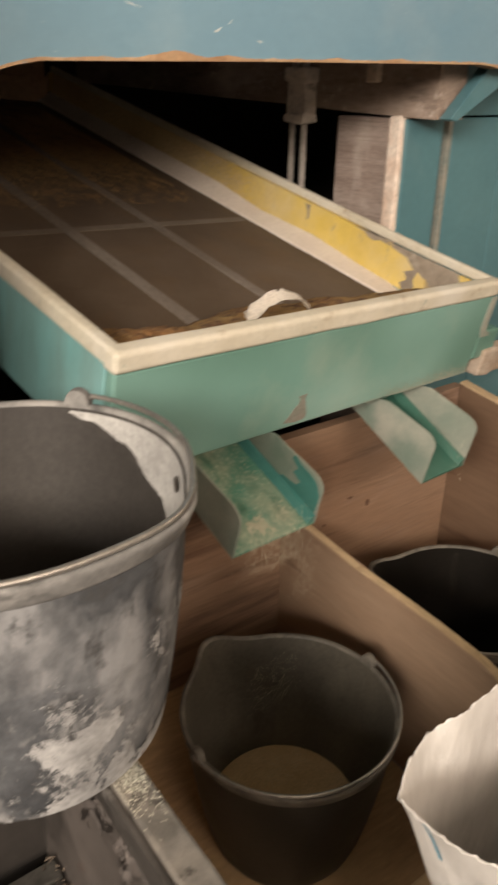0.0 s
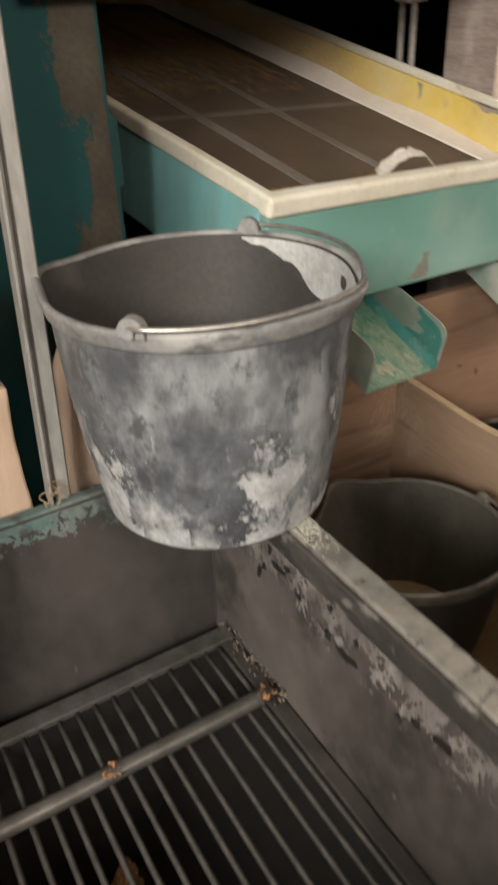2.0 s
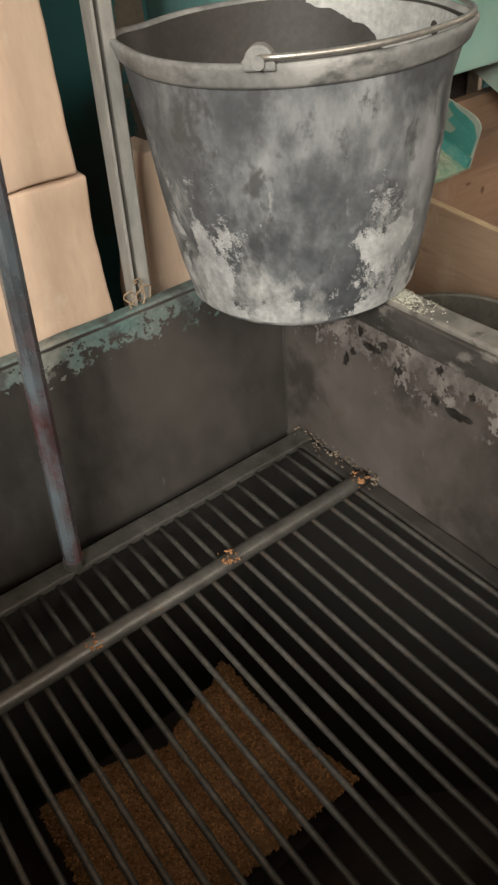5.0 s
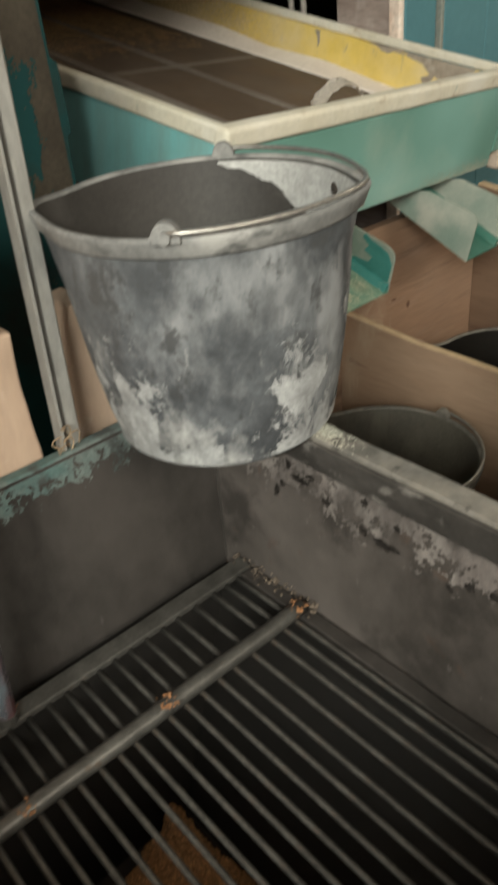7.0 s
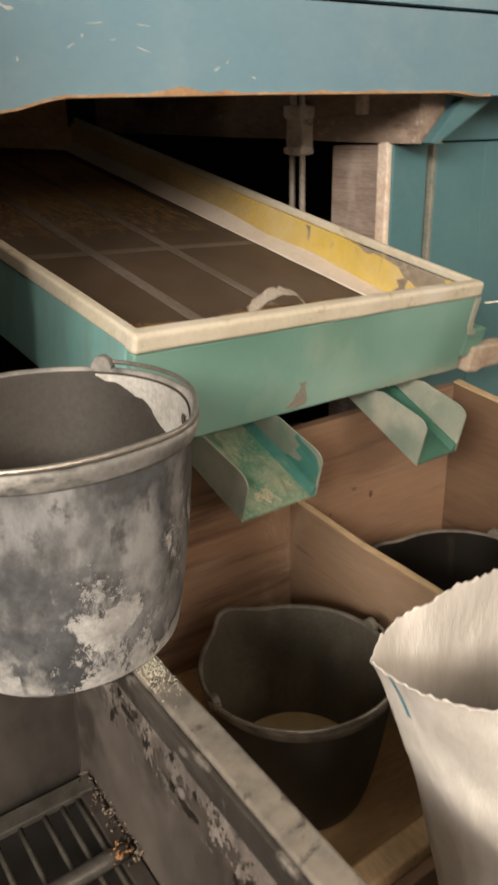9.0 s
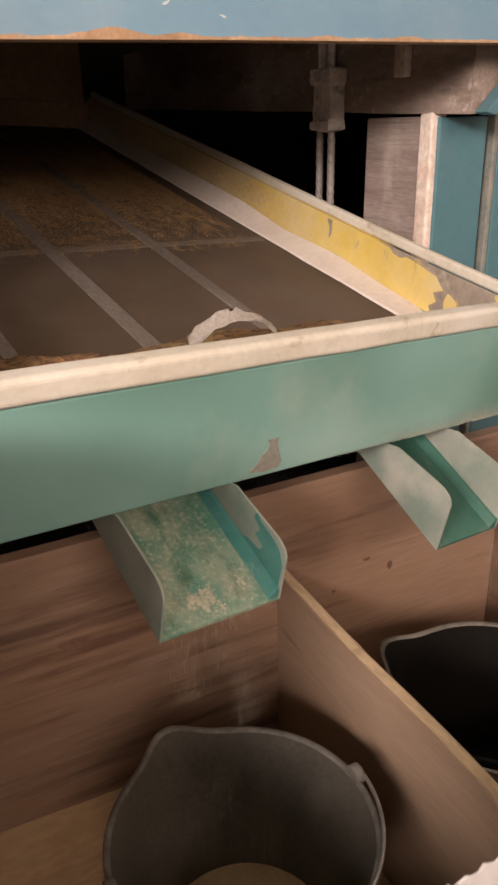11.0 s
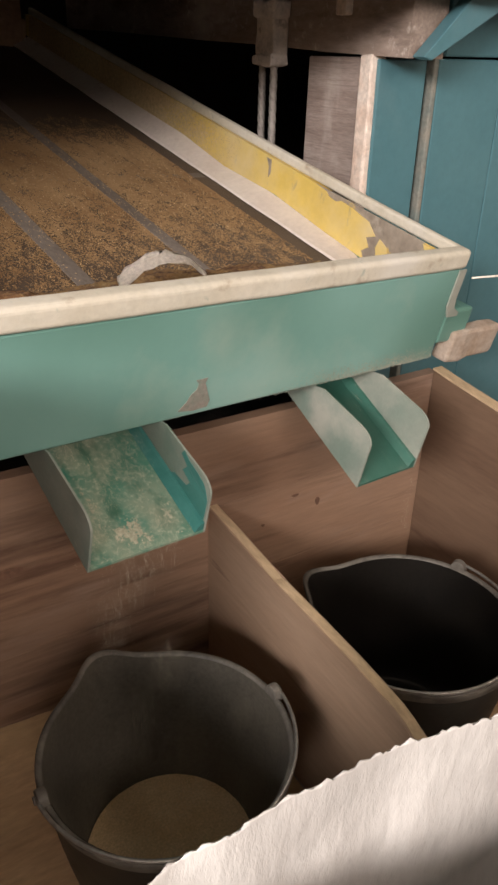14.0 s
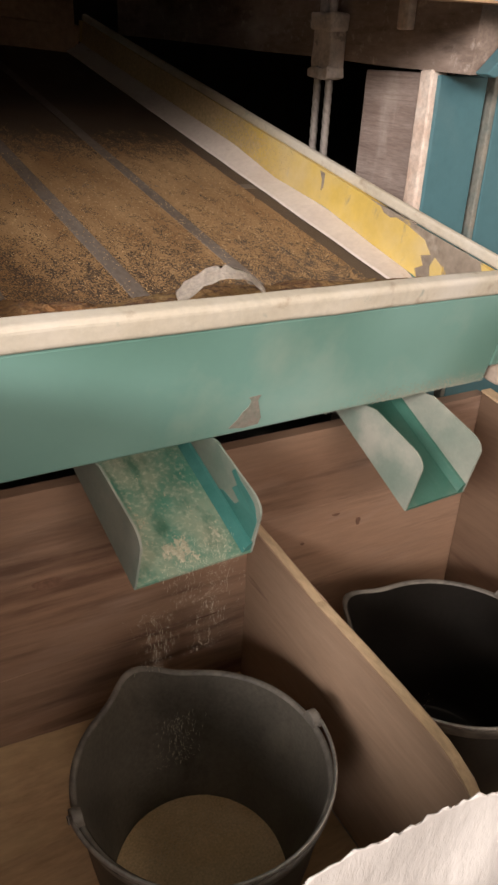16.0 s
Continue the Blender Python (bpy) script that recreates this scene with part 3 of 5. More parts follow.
    part("side_board", box(1.541, 1.72, 1.318, 1.345, 0.1, 1.433, 0.003), m_teal, root, "smooth teal painted board")
    part("side_board", box(1.7225, 2.5, 1.319, 1.345, 0.1, 1.433, 0.003), m_teal, root, "smooth teal painted board")
    part("edge_strip", worn(box(1.527, 1.5395, 1.317, 1.34, 0.1, 1.487, 0.003), 0.0012, 25, 10), m_edge_strip, root, "pale worn edge strip")
    part("cap_board", box(1.545, 2.5, 1.308, 1.345, 1.437, 1.72, 0.004), m_teal, root)
    # dark painted plate and its block at the near end
    bm = prism([(-0.8, 0.0), (0.352, 0.0), (0.352, 1.09), (0.346, 1.115), (0.357, 1.12), (0.358, 1.205), (0.366, 1.21), (0.366, 1.30), (0.356, 1.31), (0.357, 1.47), (-0.8, 1.47)], "y", 1.105, 1.16, 0.0025)
    part("post_plate", bm, m_dark_teal, root, "dark teal plate with scuffed brown edge")
    bm = bmesh.new()
    rng = random.Random(44)
    for i in range(34):
        for j in range(230):
            x, zz = 0.262 + 0.0026 * i, 0.88 + 0.0026 * j
            f = noise.fractal(Vector((x * 22, zz * 9, 2)), 0.5, 2.1, 5)
            if 1.5 * (i / 34) - 0.62 + 0.75 * f + rng.gauss(0, 0.06) > 0:
                bm.faces.new([bm.verts.new((x + p, 1.1042, zz + q)) for p, q in ((0, 0), (0.0026, 0), (0.0026, 0.0026), (0, 0.0026))])
    tagged(part("bare_edge", bm, m_scuff, root), "brown scuffed edge where the paint is gone", kind="stuff")
    part("block", box(0.252, 0.357, 1.072, 1.104, 1.449, 1.50, 0.003), m_dark_teal, root)
    part("block_cheek", prism([(0.3585, 1.449), (0.383, 1.449), (0.405, 1.49), (0.3585, 1.49)], "y", 1.08, 1.15, 0.002), m_dark_teal, root)
    return root


def hanger():
    root = thing("hanger_clamp", "dusty iron clamp with two wire ropes on the beam", "clamp", (1.37, 1.645, 1.42))
    ORIGIN[root] = Vector((1.37, 1.69, 1.42))
    bm = worn(box(1.352, 1.388, 1.652, 1.722, 1.418, 1.522, 0.005), 0.004, 40, 3)
    block = part("clamp_block", bm, m_dust_iron, root)
    part("top_plate", worn(box(1.345, 1.388, 1.645, 1.729, 1.497, 1.53, 0.006), 0.005, 40, 4), m_dust_iron, root)
    part("foot_plate", worn(box(1.345, 1.388, 1.650, 1.724, 1.410, 1.432, 0.004), 0.005, 40, 4), m_dust_iron, root)
    part("bolt", tube([(1.36, 1.665, 1.52), (1.36, 1.665, 1.60)], 0.008, 8), m_dust_iron, root)
    part("bolt", tube([(1.37, 1.712, 1.52), (1.37, 1.712, 1.60)], 0.010, 8), m_dust_iron, root)
    part("wire_rope", rope_strand(1.368, 1.672, 1.17, 1.415), m_rope, root, "twisted steel wire rope", True)
    part("wire_rope", rope_strand(1.368, 1.716, 1.17, 1.415), m_rope, root, "twisted steel wire rope", True)


machine_frame()
hanger()

# ---- the sieve tray: u across, v towards the back and rising, w up ----
V = Vector((-0.0897, 0.979, 0.197)).normalized()
U = Vector((0.9934, 0.101, -0.0480))
U = (U - V * U.dot(V)).normalized()
W = U.cross(V)
TRAY = Matrix(((U.x, V.x, W.x, 0.489), (U.y, V.y, W.y, 0.901), (U.z, V.z, W.z, 1.206), (0, 0, 0, 1)))
TW, TL, SIEVE, RISE = 0.864, 1.74, -0.118, 0.025


def lifted(bm):
    for v in bm.verts:
        v.co.z += 0.02 * max(0.0, v.co.y - 0.3)
    return bm


def sheared(bm):
    for v in bm.verts:
        v.co.z += RISE * v.co.y
    return bm


def curl(bm):
    """A curled scrap that arches over the front lip."""
    n, k = 16, 5
    grid = []
    for i in range(n + 1):
        a = math.pi * i / n
        row = []
        for j in range(k + 1):
            d = j / k
            wide = 0.006 + 0.020 * (0.5 + 0.5 * math.cos(a)) + 0.006 * math.sin(a)
            x = 0.317 - 0.060 * math.cos(a) - 0.006 * (1 - d)
            z = -0.015 + (0.034 + 0.005 * noise.noise(Vector((i * 0.7, j, 0)))) * math.sin(a) ** 1.5
            fray = 0.005 * noise.noise(Vector((i * 1.7, 3, j * 0.6)))
            row.append(bm.verts.new((x, 0.034 + wide * d + fray, z + 0.25 * wide * (d - 0.6))))
        grid.append(row)
    for i in range(n):
        for j in range(k):
            bm.faces.new((grid[i][j], grid[i + 1][j], grid[i + 1][j + 1], grid[i][j + 1]))
    bmesh.ops.solidify(bm, geom=bm.faces[:], thickness=0.006)
    return worn(bm, 0.003, 60)


def dust_film(x, ln):
    """Caked dust on the lining, patchy at its front edge and closed further in."""
    rng = random.Random(31)
    bm = bmesh.new()
    y, cell = 0.55, 0.0015
    while y < ln - 0.03:
        lo = -0.082 + 0.036 * max(0.0, (y - 0.66) / (ln - 0.66)) + 0.001
        hi = -0.0185 + 0.0265 * (y - 0.4) / (ln - 0.4) + 0.004
        step = cell if y < 1.05 else 0.03
        rows = max(2, int((hi - lo) / (cell if y < 1.05 else 0.02)))
        for i in range(rows):
            z0, z1 = lo + (hi - lo) * i / rows, lo + (hi - lo) * (i + 1) / rows
            cover = (y - 0.60) / 0.34 + 0.3 * noise.noise(Vector((3, y * 14, z0 * 30)))
            if rng.random() < cover:
                bm.faces.new([bm.verts.new(c) for c in ((x, y, z0), (x, y, z1), (x, y + step, z1), (x, y + step, z0))])
        y += step
    return bm


def chute(tray, x0, x1, name_label, heap, z1=-0.287, up=0.008, head=-0.196):
    """A folded spout under the front panel: floor, two cheeks with rounded corners."""
    y0, z0, y1 = 0.16, -0.226, -0.122
    slope = (z1 - z0) / (y1 - y0)
    floor_bm = bmesh.new()
    ridge = 0.014
    # floor with raised fold lines along both sides
    prof = [(x0, 0.0), (x0 + 0.004, 0.0), (x1 - ridge, 0.0), (x1, 0.0), (x1, -0.004), (x0, -0.004)]
    lo = [floor_bm.verts.new((px, y1, z1 + pz)) for px, pz in prof]
    hi = [floor_bm.verts.new((px, y0, z0 + pz)) for px, pz in prof]
    floor_bm.faces.new(lo), floor_bm.faces.new(hi[::-1])
    for i in range(len(prof)):
        floor_bm.faces.new((lo[i], lo[(i + 1) % len(prof)], hi[(i + 1) % len(prof)], hi[i]))
    ch = part("chute", floor_bm, m_green_chute if heap else m_green_clean, tray, name_label)
    arc = []
    for k in range(9):
        arc.append((-0.088 - 0.034 * math.sin(math.radians(10 + 80 * k / 8)), z1 + 0.049 + up + 0.022 * math.cos(math.radians(10 + 80 * k / 8))))
    outline = [(y0, z0 - 0.004), (y0, z0 + 0.02), (0.03, head - 0.009), (-0.004, head)] + arc + [(y1, z1 - 0.004)]
    for xa in (x0 - 0.003, x1):
        part("cheek", prism(outline, "x", xa, xa + 0.003), m_green_side, ch, "pale scuffed green cheek")
    # folded strip along the far side
    bm = bmesh.new()
    strip = [(x1 - ridge, 0.0006), (x1 - 0.005, 0.012), (x1 - 0.0004, 0.013), (x1 - 0.0004, 0.0006)]
    lo = [bm.verts.new((px, y1 + 0.0005, z1 + pz)) for px, pz in strip]
    hi = [bm.verts.new((px, y0, z0 + pz)) for px, pz in strip]
    bm.faces.new(lo), bm.faces.new(hi[::-1])
    for i in range(4):
        bm.faces.new((lo[i], lo[(i + 1) % 4], hi[(i + 1) % 4], hi[i]))
    part("fold", bm, m_fold if heap else m_green_clean, ch, "clean turquoise fold")
    if heap:
        patch = [(-0.118, -0.272), (-0.119, -0.240), (-0.108, -0.222), (-0.086, -0.214), (-0.070, -0.210), (-0.055, -0.203), (-0.050, -0.212), (-0.066, -0.222), (-0.058, -0.232), (-0.078, -0.240), (-0.070, -0.250), (-0.040, -0.250), (-0.030, -0.258), (-0.06, -0.266)]
        part("bare_patch", worn(prism(patch, "x", x1 - 0.0006, x1 - 0.0001), 0.001, 60), m_fold, ch, "fresh turquoise patch on the cheek")
        bm = bmesh.new()
        nx, ny = 160, 200
        dust = random.Random(31)
        grid = {}
        for i in range(nx + 1):
            for j in range(ny + 1):
                x = x0 + 0.004 + (x1 - ridge - 0.006 - x0) * i / nx
                y = y1 + 0.002 + (0.05 - y1) * j / ny
                f = noise.fractal(Vector((x * 30, y * 26, 2)), 0.5, 2.2, 6)
                g = noise.fractal(Vector((x * 150, y * 120, 9)), 0.5, 2.2, 4)
                hgt = 0.0022 * (f * 0.7 + g * 0.4 - 0.10 + 0.40 * math.exp(-((j / ny - 0.14) / 0.20) ** 2 - ((i / nx - 0.5) / 0.38) ** 2) - 0.3 * (j / ny))
                if hgt > 0.0011 * dust.random():
                    grid[i, j] = bm.verts.new((x, y, z1 + slope * (y - y1) + min(hgt, 0.004) + 0.0002))
        for (i, j), v in grid.items():
            quad = [grid.get(q) for q in ((i, j), (i + 1, j), (i + 1, j + 1), (i, j + 1))]
            if all(quad):
                bm.faces.new(quad)
        tagged(part("flour_residue", bm, m_chute_flour, ch, smooth=True), "patchy pale flour on the chute", kind="stuff")
    return ch


def sieve_tray():
    root = thing("sieve_tray", "shaking green sieve tray with cream rim and yellow inside", "sieve tray")
    root.matrix_basis = TRAY
    ORIGIN[root] = Vector((0, 0, 0))
    w, ln = TW, TL
    part("front_panel", box(0.006, w - 0.004, 0.006, 0.026, -0.2, -0.0325, 0.004), m_green, root, "green painted front panel")
    pts = [(0.335, -0.188), (0.347, -0.176), (0.352, -0.166), (0.361, -0.158), (0.363, -0.149), (0.358, -0.143), (0.377, -0.142), (0.374, -0.150), (0.380, -0.165), (0.386, -0.180), (0.383, -0.190), (0.36, -0.192)]
    part("scraped_patch", prism(pts, "y", 0.0052, 0.0068), m_scrape, root, "dull pinkish scraped patch")
    # Light falling on this panel is part of its turquoise colour.
    part("side_panel", box(0.006, 0.026, 0.0265, ln, -0.178, -0.027, 0.004), m_green_left_lit, root, "side panel with light painted in as turquoise, dusty grey-brown patches")
    part("side_panel", box(w - 0.016, w - 0.006, 0.0265, ln, -0.178, -0.022, 0.004), m_green, root)
    part("end_panel", box(0.027, w - 0.027, ln - 0.02, ln, -0.178, -0.004, 0.003), m_end_board, root)
    part("bottom_board", box(0.027, w - 0.027, 0.027, ln - 0.021, -0.196, -0.178, 0.002), m_beam, root)
    part("rim", worn(box(0.0, w, 0.0, 0.028, -0.033, 0, 0.008, None, 4), 0.0014, 18, 10), m_cream, root, "chipped cream front rim")
    part("rim", worn(box(0.0008, 0.022, 0.010, ln, -0.028, -0.0008, 0.005, None, 3), 0.0012, 18, 8), m_cream, root)
    part("rim", lifted(worn(box(w - 0.0155, w - 0.0008, 0.010, ln, -0.020, -0.0008, 0.005, None, 3), 0.0012, 18, 8)), m_cream, root)
    # yellow lining with a step, then a bare worn piece towards the front
    xi = w - 0.0165
    low = [(0.205, -0.100), (0.33, -0.092), (0.48, -0.079), (0.66, -0.082), (0.83, -0.066), (ln, -0.046)]
    part("lining", prism([(0.214, -0.088), (0.199, -0.076), (0.211, -0.062), (0.190, -0.052), (0.206, -0.040), (0.213, -0.034), (0.236, -0.031), (0.262, -0.0265), (0.292, -0.025), (0.306, -0.031), (0.325, -0.029), (0.337, -0.022), (0.38, -0.0185), (0.4, -0.0175), (ln, 0.009), *low[::-1]], "x", xi - 0.006, xi + 0.0095), m_yellow, root, "glossy yellow painted lining")
    part("lining_gap", prism([(0.502, -0.045), (0.506, -0.0195), (0.522, -0.0195), (0.511, -0.034), (0.507, -0.055)], "x", xi - 0.0066, xi - 0.001), m_bare, root)
    part("dust_film", dust_film(xi - 0.0068, ln), m_lining_dust, root, "tan meal dust caked on the deep lining")
    part("bare_lining", box(xi - 0.004, xi, 0.0285, 0.42, -0.1, -0.0195, 0.001), m_bare, root, "worn lining with yellow paint remains")
    part("lining_remnant", prism([(0.165, -0.098), (0.150, -0.080), (0.158, -0.060), (0.178, -0.052), (0.183, -0.070), (0.176, -0.085), (0.185, -0.098)], "x", xi - 0.0052, xi - 0.003), m_yellow, root, "yellow paint remnant")
    part("lining_remnant", prism([(0.035, -0.06), (0.033, -0.024), (0.085, -0.022), (0.075, -0.034), (0.06, -0.04), (0.052, -0.062)], "x", xi - 0.0052, xi - 0.003), m_yellow, root, "yellow paint remnant")
    bm = bmesh.new()
    rows = []
    for i in range(49):
        y = 0.13 + (ln - 0.155) * i / 48
        zt = low[0][1] - 0.006
        for (ya, za), (yb, zb) in zip(low, low[1:]):
            if ya <= y <= yb:
                zt = za + (zb - za) * (y - ya) / (yb - ya)
        zb = SIEVE + RISE * y + 0.002
        wob = 0.003 * noise.noise(Vector((y * 9, 0, 0)))
        rows.append([bm.verts.new(p) for p in ((xi - 0.054 + wob, y, zb), (xi - 0.052 + wob, y, zb + 0.004), (xi - 0.0065, y, zt), (xi - 0.0065, y, zb))])
    for a, b in zip(rows, rows[1:]):
        for k in range(4):
            bm.faces.new((a[k], a[(k + 1) % 4], b[(k + 1) % 4], b[k]))
    bm.faces.new(rows[0]), bm.faces.new(rows[-1][::-1])
    part("batten", bm, m_batten, root, "dusty white sloping batten")
    part("sieve_cloth", sheared(box(0.0265, xi, 0.0285, ln - 0.021, SIEVE - 0.004, SIEVE, 0)), m_screen, root, "fine dark sieve cloth")
    for x, wd in ((0.315, 0.030), (0.525, 0.026), (0.115, 0.022)):
        part("seam", sheared(box(x - wd / 2, x + wd / 2, 0.20 if x > 0.2 else 0.1, 1.6, SIEVE + 0.0002, SIEVE + 0.0022, 0.0008)), m_seam, root, "paler seam strip")
    part("seam", sheared(box(0.03, xi - 0.06, 0.648, 0.672, SIEVE + 0.0003, SIEVE + 0.0012, 0.0004)), m_seam_faint, root, "paler seam strip")
    # residue that gathers behind the front rim
    bm = bmesh.new()
    nx, ny = 320, 40
    rows = []
    for i in range(nx + 1):
        x = 0.03 + (xi - 0.036) * i / nx
        depth = 0.19 + 0.05 * noise.noise(Vector((x * 7, 1, 0)))
        row = []
        for j in range(ny + 1):
            s = j / ny
            h = (1 - s**2.6) * (0.086 - 0.07 * max(0.0, x - 0.5) + 0.006 * noise.noise(Vector((x * 22, 0, 0)))) + 0.0045 * noise.fractal(Vector((x * 70, s * 12, 4)), 0.5, 2.0, 6) * (1 - s * 0.6)
            row.append(bm.verts.new((x, 0.0305 + depth * s, SIEVE - 0.001 + max(0.0, h))))
        rows.append(row)
    for i in range(nx):
        for j in range(ny):
            bm.faces.new((rows[i][j], rows[i + 1][j], rows[i + 1][j + 1], rows[i][j + 1]))
    part("bran_residue", bm, m_residue, root, "brown bran caught behind the rim", True)
    part("scrap", curl(bmesh.new()), m_rag, root, "curled pale scrap over the lip", True)
    # right-hand end fittings
    part("end_block", worn(box(w - 0.0035, w + 0.070, 0.006, 0.05, -0.175, -0.112, 0.005), 0.002, 30, 2), m_green, root, "pale green end block")
    part("end_tab", worn(box(w + 0.030, w + 0.165, -0.003, 0.03, -0.215, -0.155, 0.006), 0.004, 30, 3), m_tab, root, "beige wooden tab")
    part("corner_post", worn(prism([(w - 0.013, -0.034), (w + 0.004, -0.034), (w + 0.003, -0.085), (w + 0.008, -0.105), (w + 0.024, -0.114), (w + 0.024, -0.121), (w - 0.004, -0.120), (w - 0.013, -0.100)], "y", 0.0025, 0.0055), 0.0015, 40), m_green_side, root, "pale scuffed corner strip")
    bm = bmesh.new()
    rng = random.Random(6)
    for i in range(360):
        x0 = 0.47 + 0.45 * i / 360
        for j in range(26):
            d = j / 26
            fade = 0.75 * min(1.0, (x0 - 0.47) / 0.2) + 0.5 * noise.noise(Vector((x0 * 18, d, 0)))
            if x0 < w - 0.006 and rng.random() < fade * (1 - d) ** 1.6:
                za = -0.1995 + 0.0012 * j
                bm.faces.new([bm.verts.new((x0 + p, 0.0054, za + q)) for p, q in ((0, 0), (0.00125, 0), (0.00125, 0.0012), (0, 0.0012))])
    tagged(part("dust_line", bm, m_green_dust, root), "pale flour dust along the lower edge", kind="stuff")
    chute(root, 0.149, 0.311, "green metal chute dusted with flour", True)
    chute(root, 0.603, 0.730, "green metal chute, nearly clean", False, -0.308, 0.024, -0.204)
    return root


tray = sieve_tray()


def bran_layer():
    """The bran that travels down the sieve cloth, as one rigid bed."""
    rng = random.Random(21)
    bm = bmesh.new()
    nx, ny, ln = 400, 470, 0.94
    grid = {}
    for i in range(nx + 1):
        for j in range(ny + 1):
            x = 0.034 + (TW - 0.142) * i / nx
            y = ln * j / ny
            grid[i, j] = (x, y, 0.0005 + 0.0003 * noise.noise(Vector((x * 130, y * 130, 1))))
    made = {}
    for i in range(nx):
        for j in range(ny):
            x, y, _ = grid[i, j]
            f = noise.fractal(Vector((x * 45, y * 26, 7)), 0.5, 2.2, 4)
            cover = min(1.0, 2.0 * y / ln) + 0.45 * f - 4.5 * max(0.0, y / ln - 0.74)
            if rng.random() < cover:
                quad = []
                for q in ((i, j), (i + 1, j), (i + 1, j + 1), (i, j + 1)):
                    if q not in made:
                        made[q] = bm.verts.new(grid[q])
                    quad.append(made[q])
                bm.faces.new(quad)
    ob = solo("bran_bed", bm, m_bran, "thin brown bed of bran sliding down the sieve", "bran", kind="stuff", smooth=True)

    def place(r):
        y = -0.03 + (ln - 0.02) * (0.62 * r.random() + 0.38 * r.random())
        return (r.uniform(0.036, TW - 0.11), y, 0.0012 + 0.0018 * r.random())

    me = lumps(6000, place, (0.0007, 0.0017), rng)
    me.materials.append(m_kernel)
    kern = new("kernels", me)
    kern.parent = ob
    tagged(kern, "loose kernels among the bran", kind="stuff")
    return ob


bed = bran_layer()


def flour_clump(seed, spread, count):
    rng = random.Random(seed)

    def place(r):
        return (r.gauss(0, spread), r.gauss(0, 0.003), r.uniform(-0.045, 0.045))

    me = lumps(count, place, (0.0002, 0.00045), rng)
    v = np.array([p.co for p in me.vertices]).reshape(-1, 6, 3)
    mid = v.mean(1, keepdims=True)
    v = ((v - mid) * np.array((0.38, 0.38, 17.0)) + mid).reshape(-1, 3)
    me.vertices.foreach_set("co", v.ravel())
    me.materials.append(m_flour)
    ob = new("falling_flour", me)
    return tagged(ob, "small puff of pale flour dropping from the chute", "flour", "falling flour", "stuff")


clumps = [(flour_clump(50 + i, 0.014, 260), 0.165 + 0.118 * ((i * 0.618) % 1.0), 0.9 * i / 16) for i in range(16)]
clumps += [(flour_clump(90 + i, 0.004, 40), 0.70, 0.9 * i / 3) for i in range(3)]

